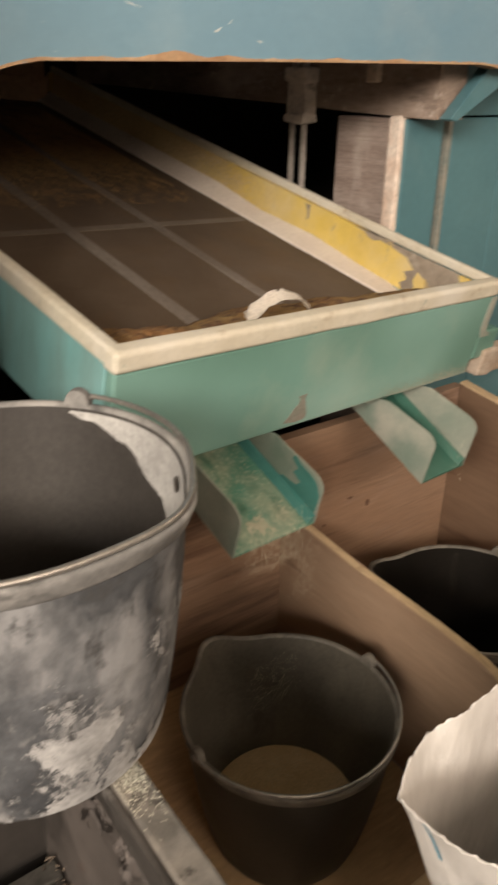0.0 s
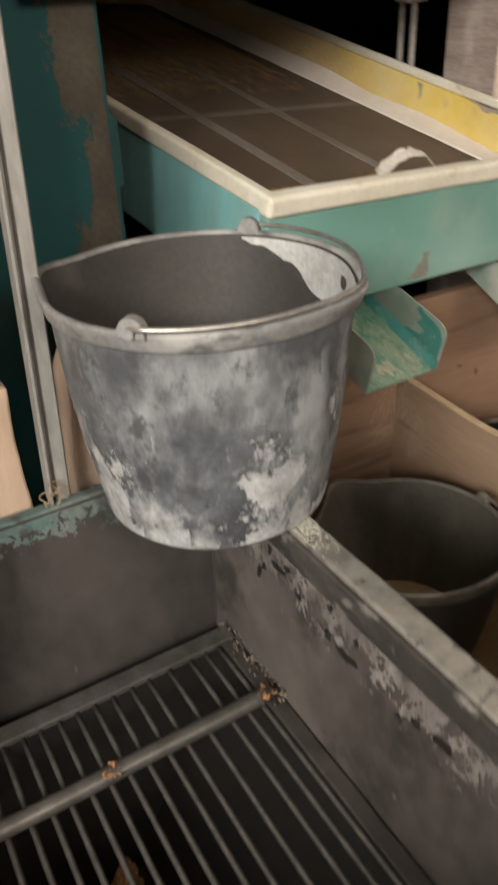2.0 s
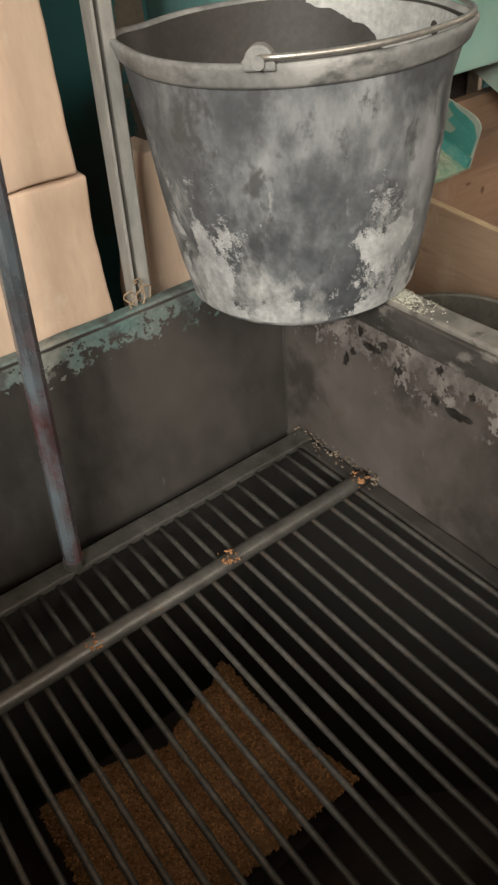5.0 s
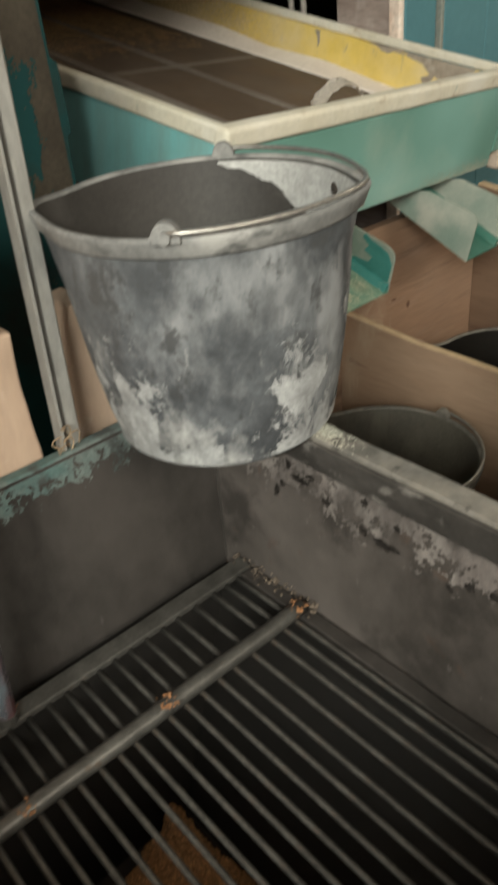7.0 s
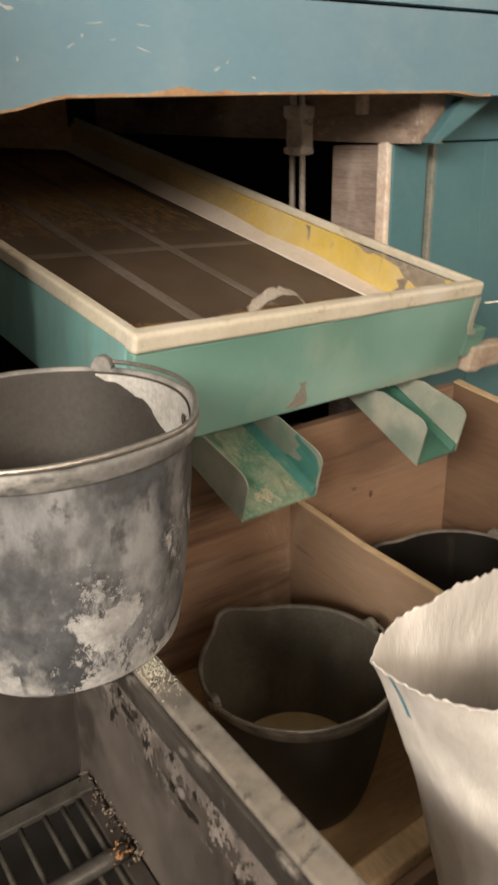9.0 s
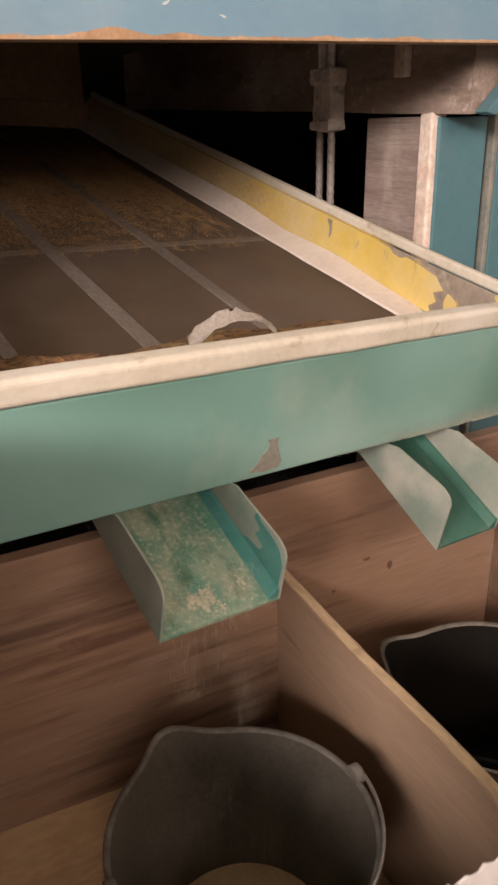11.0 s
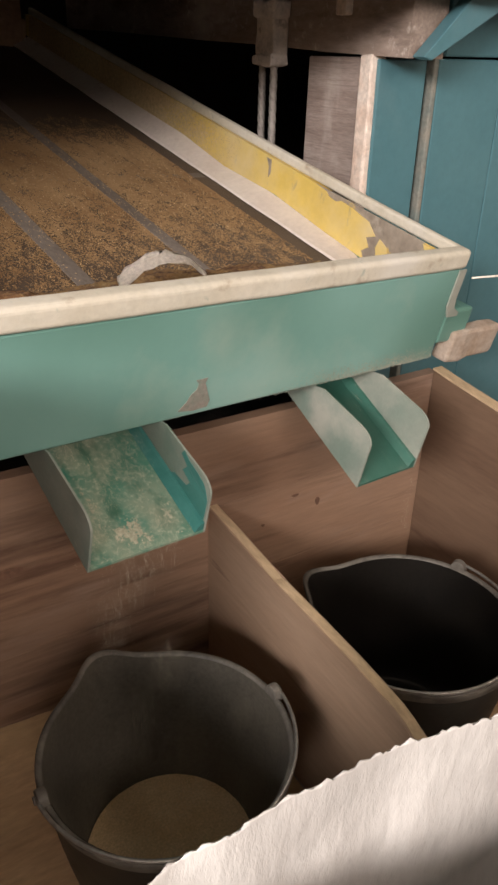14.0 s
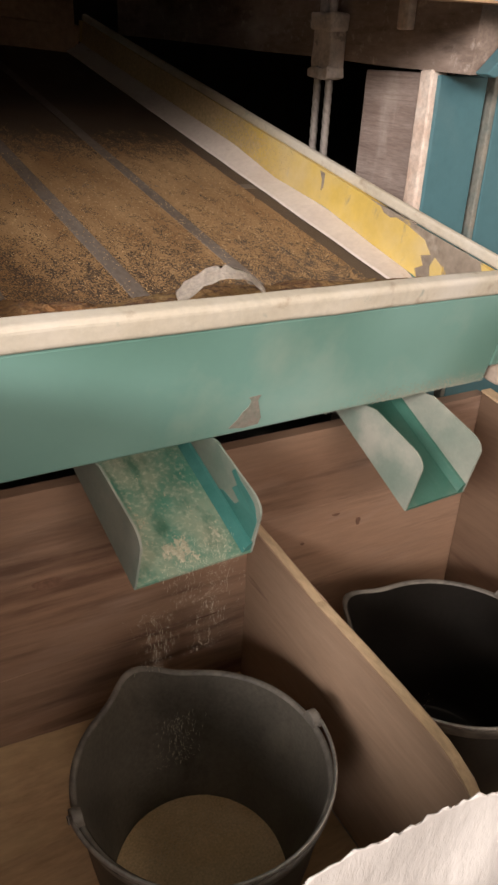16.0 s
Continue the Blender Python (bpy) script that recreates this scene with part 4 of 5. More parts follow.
# ---- the bin below with its buckets ----
def grain_bin():
    root = thing("collecting_bin", "open brown wooden bin with a divider under the chutes", "bin", (0.9, 0.8, 0.34))
    z = 0.37
    for z0, z1 in ((z, 0.5562), (0.5568, 0.7282), (0.7288, 0.885)):
        bm = box(0.34, 1.452, 1.123, 1.148, z0, z1, 0.0008)
        part("back_board", worn(bm, 0.0008, 5, 6), m_wood, root)
    bm = prism([(0.50, z), (1.1225, z), (1.1225, 0.893), (1.06, 0.884), (0.95, 0.872), (0.85, 0.868), (0.50, 0.86)], "x", 1.437, 1.458, 0.003)
    # Right-hand board takes the darkened wood, its dimness put in by colour.
    part("side_board", bm, m_wood_dimmed, root)
    part("edge_cap", prism([(0.50, 0.8605), (0.85, 0.8685), (0.95, 0.8725), (1.06, 0.8845), (1.1225, 0.8935), (1.1225, 0.897), (1.06, 0.888), (0.95, 0.876), (0.85, 0.872), (0.50, 0.864)], "x", 1.436, 1.459), m_pale_wood, root, "pale cut top edge")
    part("side_board", box(0.338, 0.358, 0.52, 1.1225, z, 0.72, 0.003), m_wood_y, root)
    for kx, kz, a, b in ((1.174, 0.671, 0.005, 0.009), (0.585, 0.722, 0.022, 0.009), (1.12, 0.70, 0.008, 0.003), (1.05, 0.655, 0.004, 0.003)):
        pts = [(kx + a * math.cos(q) * (1 + 0.2 * math.sin(3 * q)), kz + b * math.sin(q)) for q in [2 * math.pi * k / 14 for k in range(14)]]
        part("knot", prism(pts, "y", 1.1215, 1.125), m_knot, root, "dark knot in the board")
    # divider with an uneven, hand-cut top edge
    top = [(1.1225, 0.732), (1.05, 0.726), (0.95, 0.717), (0.915, 0.7115), (0.90, 0.7135), (0.80, 0.712), (0.72, 0.709), (0.655, 0.704), (0.632, 0.703), (0.61, 0.697), (0.585, 0.685), (0.5605, 0.670)]
    bm = prism(top + [(0.5605, z), (1.1225, z)], "x", 0.934, 0.954, 0.0)
    bmesh.ops.bevel(bm, geom=[e for e in bm.edges if abs(e.verts[0].co.x - e.verts[1].co.x) < 1e-6 and min(e.verts[0].co.z, e.verts[1].co.z) > 0.5], offset=0.004, segments=2, profile=0.5, affect="EDGES")
    part("divider", bm, m_wood_y, root, "paler divider board with a wavy top edge")
    cap = [(y, zz + 0.0015) for y, zz in top]
    part("divider_edge", prism(cap + [(y, zz - 0.004) for y, zz in top[::-1]], "x", 0.9365, 0.9515), m_pale_wood, root, "pale bare top edge")
    part("front_board", worn(box(0.36, 1.436, 0.514, 0.558, z - 0.03, 0.439, 0.005), 0.0015, 8, 4), m_pale_wood, root, "low pale front board")
    part("front_plank", worn(box(0.34, 1.452, 0.494, 0.512, 0.12, z + 0.045, 0.002), 0.001, 6, 4), m_wood, root, "pinkish plank below the front edge")
    for x0, x1 in ((0.36, 0.64), (0.643, 0.933), (0.9545, 1.436)):
        part("bottom_board", box(x0, x1, 0.560, 1.122, z - 0.025, z - 0.001, 0.002), m_bin_floor, root)
    for x in (0.36, 1.39):
        for y in (0.56, 1.07):
            part("leg", box(x, x + 0.05, y, y + 0.05, 0, z - 0.026, 0.003), m_wood, root)


grain_bin()


def meal_drift():
    bm = bmesh.new()
    rows = []
    for i in range(61):
        x = 0.362 + 0.568 * i / 60
        top = 0.058 * (1 - 0.55 * i / 60) + 0.006 * noise.noise(Vector((x * 12, 0, 0)))
        row = []
        for j in range(21):
            q = j / 20
            y = 1.1205 - 0.17 * q
            row.append(bm.verts.new((x, y, 0.3685 + top * (1 - q) ** 1.4 + 0.002 * noise.noise(Vector((x * 30, y * 30, 2))) * (1 - q))))
        rows.append(row)
    for a, b in zip(rows, rows[1:]):
        for j in range(20):
            bm.faces.new((a[j], b[j], b[j + 1], a[j + 1]))
    solo("meal_drift", bm, m_bin_floor, "thin drift of yellowish meal along the bin's back board", "flour", (0.6, 1.1, 0.37), "stuff", smooth=True)


meal_drift()


def bucket(name, label, centre, z0, spout, lugs, body_mat, rim_mat, in_mat, handle, group, size, grip=None, film=False):
    """A builder's bucket: tapered wall, flanged rim with a pouring lip, two ears and a wire handle. Angles in degrees."""
    cx, cy = centre
    root = thing(name, label, "bucket", (cx, cy, z0), group)
    n, h = 96, 0.262
    lip = 0.030 if grip is None else 0.016
    rt, rb = size

    def bulge(a, s):
        d = (a - radians(spout) + math.pi) % (2 * math.pi) - math.pi
        out = lip * math.exp(-(d / 0.24) ** 2) * max(0.0, (s - 0.55) / 0.45) ** 1.4
        if grip is not None:
            d = (a - radians(grip) + math.pi) % (2 * math.pi) - math.pi
            out += 0.012 * math.exp(-(d / 0.30) ** 2) * max(0.0, (s - 0.8) / 0.2)
        return out

    def lathe(profile, bm, close=False):
        rings = []
        for r, z in profile:
            s = z / h
            ring = []
            for k in range(n):
                a = 2 * math.pi * k / n
                rr = r + bulge(a, s) * (r > 0.02)
                lift = 0.006 * bulge(a, s) / 0.03
                ring.append(bm.verts.new((cx + rr * math.cos(a), cy + rr * math.sin(a), z0 + z + lift)))
            rings.append(ring)
        pairs = list(zip(rings, rings[1:])) + ([(rings[-1], rings[0])] if close else [])
        for a, b in pairs:
            for k in range(n):
                bm.faces.new((a[k], a[(k + 1) % n], b[(k + 1) % n], b[k]))
        return rings

    def wall(s):
        return rb + (rt - rb) * s

    def belly(s):
        # slightly fuller sides
        return 0.0055 * math.sin(math.pi * min(1.0, s / 0.93)) ** 0.8

    bm = bmesh.new()
    outer = [(rb - 0.010, 0.0), (rb - 0.003, 0.002), (rb, 0.008)] + [(wall(s) + belly(s), h * s) for s in (0.15, 0.3, 0.45, 0.6, 0.7, 0.8, 0.93)]
    rings = lathe(outer, bm)
    bm.faces.new(rings[0][::-1])
    body = part("body", bm, body_mat, root, smooth=True)
    bm = bmesh.new()
    inner = [(wall(s) - 0.0035, h * s) for s in (0.985, 0.9, 0.8, 0.7, 0.6, 0.45, 0.3, 0.15)] + [(rb - 0.004, 0.008), (rb - 0.012, 0.004)]
    rings = lathe(inner, bm)
    bm.faces.new(rings[-1])
    part("inside", bm, in_mat, root, smooth=True)
    bm = bmesh.new()
    band = [(wall(0.915) - 0.001, h * 0.918), (wall(0.92) + 0.0025, h * 0.922), (rt + 0.0030, h * 0.935), (rt + 0.0045, h * 0.970), (rt + 0.0055, h * 0.982), (rt + 0.0050, h * 0.995), (rt + 0.003, h), (rt - 0.001, h * 0.997), (rt - 0.0040, h * 0.98), (wall(0.915) - 0.0028, h * 0.918)]
    lathe(band, bm, True)
    part("rim", bm, rim_mat, root, smooth=True)
    if film:
        # flour that sticks to one half of the inside, with its own wavy border
        bm = bmesh.new()
        grid = {}
        a0, a1 = radians(-75), radians(44)
        for i in range(81):
            a = a0 + (a1 - a0) * i / 80
            border = 0.27 * min(1.0, (a1 - a) / 1.0) * (0.62 + 0.38 * math.sin((a - a0) / (a1 - a0) * 3.0)) + 0.03 * noise.noise(Vector((a * 5, 0, 0))) + 0.012 * noise.noise(Vector((a * 24, 3, 0)))
            for j in range(13):
                s = 0.975 - max(0.01, border) * j / 12
                r = wall(s) - 0.0046 + bulge(a, s)
                grid[i, j] = bm.verts.new((cx + r * math.cos(a), cy + r * math.sin(a), z0 + h * s))
        for (i, j) in list(grid):
            quad = [grid.get(q) for q in ((i, j), (i + 1, j), (i + 1, j + 1), (i, j + 1))]
            if all(quad):
                bm.faces.new(quad)
        part("flour_film", bm, m_flour_film, root, "pale flour stuck to the inner wall", True)
        bm = bmesh.new()
        grid = {}
        rnd = random.Random(12)
        nu, nv = 480, 240

        def on_wall(i, j):
            q, a = 0.03 + 0.66 * j / nv, radians(-195 + 175 * i / nu)
            r = wall(q) + 0.0005 + belly(q)
            return (cx + r * math.cos(a), cy + r * math.sin(a), z0 + h * q)

        for i in range(nu):
            for j in range(nv):
                deg, q = -195 + 175 * i / nu, 0.03 + 0.66 * j / nv
                f = noise.fractal(Vector((deg * 0.075, q * 6.0, 5)), 0.6, 2.1, 7)
                cover = 0.85 * math.exp(-((deg + 90) / 16) ** 2 - ((q - 0.32) / 0.20) ** 2) + 0.72 * math.exp(-((deg + 172) / 20) ** 2 - ((q - 0.28) / 0.28) ** 2) + 0.58 * math.exp(-(q / 0.12) ** 2) + 0.30 * math.exp(-((deg + 40) / 22) ** 2)
                if f * 0.42 + cover + rnd.gauss(0, 0.06) > 0.44:
                    quad = []
                    for c in ((i, j), (i + 1, j), (i + 1, j + 1), (i, j + 1)):
                        if c not in grid:
                            grid[c] = bm.verts.new(on_wall(*c))
                        quad.append(grid[c])
                    bm.faces.new(quad)
        tagged(part("flour_smear", bm, m_smear, root, smooth=True), "white flour smeared on the outside", kind="stuff")
        a = radians(-24)
        c = Vector((cx + 0.1475 * math.cos(a), cy + 0.1475 * math.sin(a), z0 + 0.238))
        bm = bmesh.new()
        bmesh.ops.create_uvsphere(bm, u_segments=12, v_segments=8, radius=1, matrix=Matrix.Translation(c) @ Matrix.Rotation(a, 4, "Z") @ Matrix.Diagonal((0.002, 0.008, 0.0075, 1)))
        part("grip_slot", bm, m_void, root, "small dark hole below the rim", True)
    ears = []
    for sgn in (0, 180):
        a = radians(lugs + sgn)
        d, t = Vector((math.cos(a), math.sin(a), 0)), Vector((-math.sin(a), math.cos(a), 0))
        c = Vector((cx, cy, z0 + h - 0.003)) + d * (rt + 0.001)
        bm = bmesh.new()
        pts = [(-0.0135, -0.002), (0.0135, -0.002), (0.013, 0.003)] + [(0.0125 * math.cos(q), 0.005 + 0.0125 * math.sin(q)) for q in [math.pi * k / 8 for k in range(9)]] + [(-0.0135, 0.003)]
        lo = [bm.verts.new(c + t * p + Vector((0, 0, q)) - d * 0.004) for p, q in pts]
        hi = [bm.verts.new(c + t * p + Vector((0, 0, q)) + d * 0.009) for p, q in pts]
        bm.faces.new(lo[::-1]), bm.faces.new(hi)
        for i in range(len(pts)):
            bm.faces.new((lo[i], lo[(i + 1) % len(pts)], hi[(i + 1) % len(pts)], hi[i]))
        bmesh.ops.bevel(bm, geom=bm.edges[:], offset=0.0018, segments=2, profile=0.5, affect="EDGES")
        ear = part("ear", bm, rim_mat, root)
        part("pin", tube([c + Vector((0, 0, 0.005)) + d * 0.006, c + Vector((0, 0, 0.005)) + d * 0.013], 0.0055, 10), rim_mat, ear)
        ears.append(c + Vector((0, 0, 0.005)) + d * 0.010)
    # wire handle folded down along one side of the rim
    a0, sag = radians(lugs), -0.0002
    path = []
    for k in range(41):
        q = math.pi * k / 40
        a = a0 + handle * q
        drop = sag * math.sin(q) ** 0.5
        r = rt + 0.0105 - 0.0085 * math.sin(q) + 0.8 * bulge(a, 1.0)
        path.append((cx + r * math.cos(a), cy + r * math.sin(a), z0 + h + 0.005 - drop))
    part("handle", tube(path, 0.0028, 8), m_wire, root, "thin wire handle", True)
    return root


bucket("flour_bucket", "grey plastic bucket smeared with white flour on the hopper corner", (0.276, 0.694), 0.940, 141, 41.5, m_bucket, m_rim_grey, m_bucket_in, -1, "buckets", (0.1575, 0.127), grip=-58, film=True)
bucket("black_bucket", "black plastic bucket with some flour, standing in the bin", (0.689, 0.787), 0.370, 97, 180, m_black, m_black_rim, m_black_dusty, 1, "buckets", (0.1645, 0.122))
bucket("black_bucket", "black empty plastic bucket with a wire handle, standing in the bin", (1.144, 0.809), 0.370, 118, 200, m_black, m_black_rim, m_black_clean, 1, "buckets", (0.165, 0.123))


def flour_in_bucket():
    bm = bmesh.new()
    n, rings = 48, 10
    c = bm.verts.new((0.689, 0.787, 0.420))
    last = None
    for j in range(1, rings + 1):
        r = 0.1235 * j / rings
        ring = []
        for k in range(n):
            a = 2 * math.pi * k / n
            x, y = 0.689 + r * math.cos(a), 0.787 + r * math.sin(a)
            hgt = 0.409 + 0.012 * math.exp(-((x - 0.70) ** 2 + (y - 0.83) ** 2) / 0.004) + 0.003 * noise.fractal(Vector((x * 25, y * 25, 1)), 1, 2, 4)
            ring.append(bm.verts.new((x, y, hgt)))
        for k in range(n):
            bm.faces.new((c, ring[k], ring[(k + 1) % n]) if last is None else (last[k], ring[k], ring[(k + 1) % n], last[(k + 1) % n]))
        last = ring
    solo("coarse_flour", bm, m_flour_bucket, "low heap of yellowish coarse flour in the bucket", "flour", (0.689, 0.787, 0.42), "stuff", smooth=True)


flour_in_bucket()

# ---- the feed hopper and its grate ----
def hopper():
    root = thing("feed_hopper", "open grey steel feed hopper dusted with flour", "hopper", (-0.1, 0.3, 0))
    xr, yb, xl, yf = 0.302, 0.765, -0.335, 0.09
    top, low = 0.936, 0.36

    part("back_wall", prism([(yb, 0.934), (yb + 0.006, 0.934), (yb - 0.01, 0.66), (yb - 0.016, 0.66)], "x", xl, xr + 0.004), m_hopper, root)
    # Funnel sides below the grate have their shade painted in.
    part("funnel_side", prism([(yb - 0.01, 0.6595), (0.668, low), (0.662, low), (yb - 0.016, 0.6595)], "x", xl, xr + 0.004), m_funnel, root, "lower side of the hopper, shade painted in near-black")
    part("right_wall", prism([(xr, 0.932), (xr + 0.006, 0.932), (xr - 0.012, 0.66), (xr - 0.018, 0.66)], "y", yf, yb), m_hopper_lit, root)
    part("funnel_side", prism([(xr - 0.012, 0.6595), (0.096, low), (0.090, low), (xr - 0.018, 0.6595)], "y", yf, yb), m_funnel, root, "lower side of the hopper, shade painted in near-black")
    part("left_wall", prism([(xl, 0.932), (xl - 0.006, 0.932), (xl + 0.012, 0.66), (xl + 0.018, 0.66)], "y", yf, yb), m_hopper, root)
    part("funnel_side", prism([(xl + 0.012, 0.6595), (-0.256, low), (-0.250, low), (xl + 0.018, 0.6595)], "y", yf, yb), m_funnel, root, "lower side of the hopper, shade painted in near-black")
    part("front_wall", prism([(yf, 0.932), (yf - 0.006, 0.932), (yf + 0.012, 0.66), (0.392, low), (0.398, low), (yf + 0.018, 0.66)], "x", xl, xr), m_hopper, root)
    # Added closing plate, painted near-black like the dark under the grain.
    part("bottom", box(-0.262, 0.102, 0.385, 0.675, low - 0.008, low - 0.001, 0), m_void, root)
    bm = worn(box(xr + 0.0005, xr + 0.031, yf, yb + 0.03, top - 0.03, top + 0.003, 0.003), 0.0016, 20, 14)
    part("rim", bm, m_rim_steel, root, "flour-caked angle iron rim")
    bm = worn(box(xl, xr, yb + 0.0005, yb + 0.018, top - 0.05, top + 0.001, 0.003), 0.0018, 20, 14, 2.0)
    part("rim", bm, m_rim_teal, root, "flaking teal rim with pale dust")
    leg = worn(box(xr - 0.0065, xr - 0.0002, yf + 0.02, yb - 0.006, 0.899, 0.934, 0.0015), 0.0008, 25, 10)
    part("rim_leg", leg, m_band, root, "dark inner leg of the rim with white specks")
    rng = random.Random(61)
    for k in range(15):
        y, d = (0.72 - 0.42 * rng.random() ** 1.3, 0.008 + 0.05 * rng.random())
        ry, rz = rng.uniform(0.003, 0.008), rng.uniform(0.004, 0.009)
        if k > 11:
            ry, d = ry * 3.0, d + 0.01
        pts = []
        for i in range(14):
            q = 2 * math.pi * i / 14
            g = 1 + 0.8 * noise.noise(Vector((math.cos(q) * 2 + k * 3, math.sin(q) * 2, 0)))
            pts.append((y + ry * g * math.cos(q), d + rz * g * math.sin(q)))
        bm = bmesh.new()
        bm.faces.new([bm.verts.new((xr - 0.0045 - 0.064 * pd, py, 0.897 - pd)) for py, pd in pts])
        bmesh.ops.solidify(bm, geom=bm.faces[:], thickness=0.0006)
        part("bare_spot", bm, m_bare_spot, root)

    def ragged(place, length, depth, seed, bare):
        bm = bmesh.new()
        grid = {}
        nx, ny = 520, 64
        rng = random.Random(17)
        for i in range(nx + 1):
            for j in range(ny + 1):
                f = noise.fractal(Vector((i / nx * length * 40, j / ny * depth * 44, seed)), 0.25, 2.1, 6)
                if f * 0.75 + bare - 1.3 * (j / ny) ** 1.1 + rng.gauss(0, 0.07) > 0:
                    grid[i, j] = bm.verts.new(place(i / nx * length, j / ny * depth, 0.0009 + 0.0004 * f))
        for (i, j) in list(grid):
            quad = [grid.get(q) for q in ((i, j), (i + 1, j), (i + 1, j + 1), (i, j + 1))]
            if all(quad):
                bm.faces.new(quad)
        return bm

    bm = ragged(lambda u, d, o: (xr - 0.0026 - 0.064 * d - o, yb - 0.005 - u, 0.898 - d), 0.64, 0.09, 4.0, 0.62)
    part("flour_crust", bm, m_crust, root, "flaking flour crust with dark spots", True)
    bm = ragged(lambda u, d, o: (xr - 0.004 - u, yb - 0.0002 - 0.056 * d - o, 0.931 - d), 0.62, 0.05, 9.0, 0.7)
    part("paint_band", bm, m_rim_teal, root, "flaking teal paint below the rim", True)
    part("corner_weld", tube([(xr - 0.004, yb - 0.004, top - 0.03), (xr - 0.016, yb - 0.016, 0.67)], 0.003, 8), m_hopper, root)
    rng = random.Random(23)
    me = lumps(900, lambda r: (min(xr + 0.029, max(xr + 0.002, r.gauss(xr + 0.014, 0.008))), 0.60 - abs(r.gauss(0, 0.03)), 0.9385 + abs(r.gauss(0, 0.0009))), (0.0007, 0.0018), rng)
    me.vertices.foreach_set("co", (np.array([p.co for p in me.vertices]) - np.array(ORIGIN[root])).ravel())
    me.materials.append(m_smear_pale)
    spill = new("flour_spill", me)
    spill.parent = root
    tagged(spill, "crusted yellowish flour on the rim", kind="stuff")
    for x in (xl - 0.030, xr + 0.0065):
        for y in (yf + 0.02, 0.66):
            part("leg", box(x, x + 0.0235, y, y + 0.05, 0, 0.905, 0.003), m_hopper, root)
    return root


hopper()


def grate():
    root = thing("hopper_grate", "steel bar grate with rust spots across the hopper", "grate", (-0.1, 0.3, 0.685))
    z = 0.685
    part("frame_bar", worn(box(-0.310, 0.283, 0.690, 0.716, z - 0.004, z + 0.006, 0.002), 0.0008, 20, 10), m_bar, root, "flat edge bar")
    part("frame_bar", worn(box(0.262, 0.283, 0.112, 0.6895, z - 0.006, z + 0.002, 0.002), 0.0008, 20, 10), m_hopper, root, "flat edge bar")
    for y in (0.579, 0.13):
        bm = tube([(-0.312 + 0.0291 * i, y + 0.0006 * math.sin(i), z + 0.010) for i in range(21)], 0.0105, 12)
        part("cross_bar", bm, m_bar, root, "thick round cross bar", True)
    first = None
    spread = (0.256, 0.236, 0.213, 0.182, 0.152, 0.128, 0.102, 0.078, 0.055, 0.032, 0.008, -0.013, -0.037, -0.063, -0.087, -0.110, -0.133, -0.157, -0.180, -0.203, -0.226, -0.250, -0.274, -0.297)
    for x in spread:
        if first is None:
            first = part("rod", tube([(x, 0.11 + 0.0585 * k, z - 0.0022) for k in range(11)], 0.0035, 8), m_bar, root, "", True)
        else:
            ob = new("rod", first.data)
            ob.parent = root
            ob.location = (x - spread[0], 0.0, 0.0)
    rng = random.Random(8)

    def crust(cx, cy, cz, spread, count, size):
        me = lumps(count, lambda r: (r.gauss(cx, spread), r.gauss(cy, spread), cz + abs(r.gauss(0, spread * 0.35))), size, rng)
        off = -ORIGIN[root]
        v = np.array([p.co for p in me.vertices]) + np.array(off)
        me.vertices.foreach_set("co", v.ravel())
        return me

    for cx, cy, cz, s, c in ((0.258, 0.577, 0.7015, 0.0055, 40), (0.058, 0.577, 0.7025, 0.0055, 40), (-0.118, 0.576, 0.702, 0.006, 24), (-0.075, 0.705, 0.692, 0.004, 22)):
        me = crust(cx, cy, cz, s, c, (0.0015, 0.004))
        me.materials.append(m_rust)
        ob = new("rust_crust", me)
        ob.parent = root
        tagged(ob, "orange rust crust")
    me = lumps(110, lambda r: ((lambda q: (0.279 + r.gauss(0, 0.006), 0.72 - 0.16 * q + r.gauss(0, 0.004), 0.690 + abs(r.gauss(0, 0.004))))(r.random())), (0.0016, 0.0042), rng)
    v = np.array([p.co for p in me.vertices]) - np.array(ORIGIN[root])
    me.vertices.foreach_set("co", v.ravel())
    me.materials.append(m_crumb)
    ob = new("crumb_crust", me)
    ob.parent = root
    tagged(ob, "crumbs caught in the corner", kind="stuff")


grate()


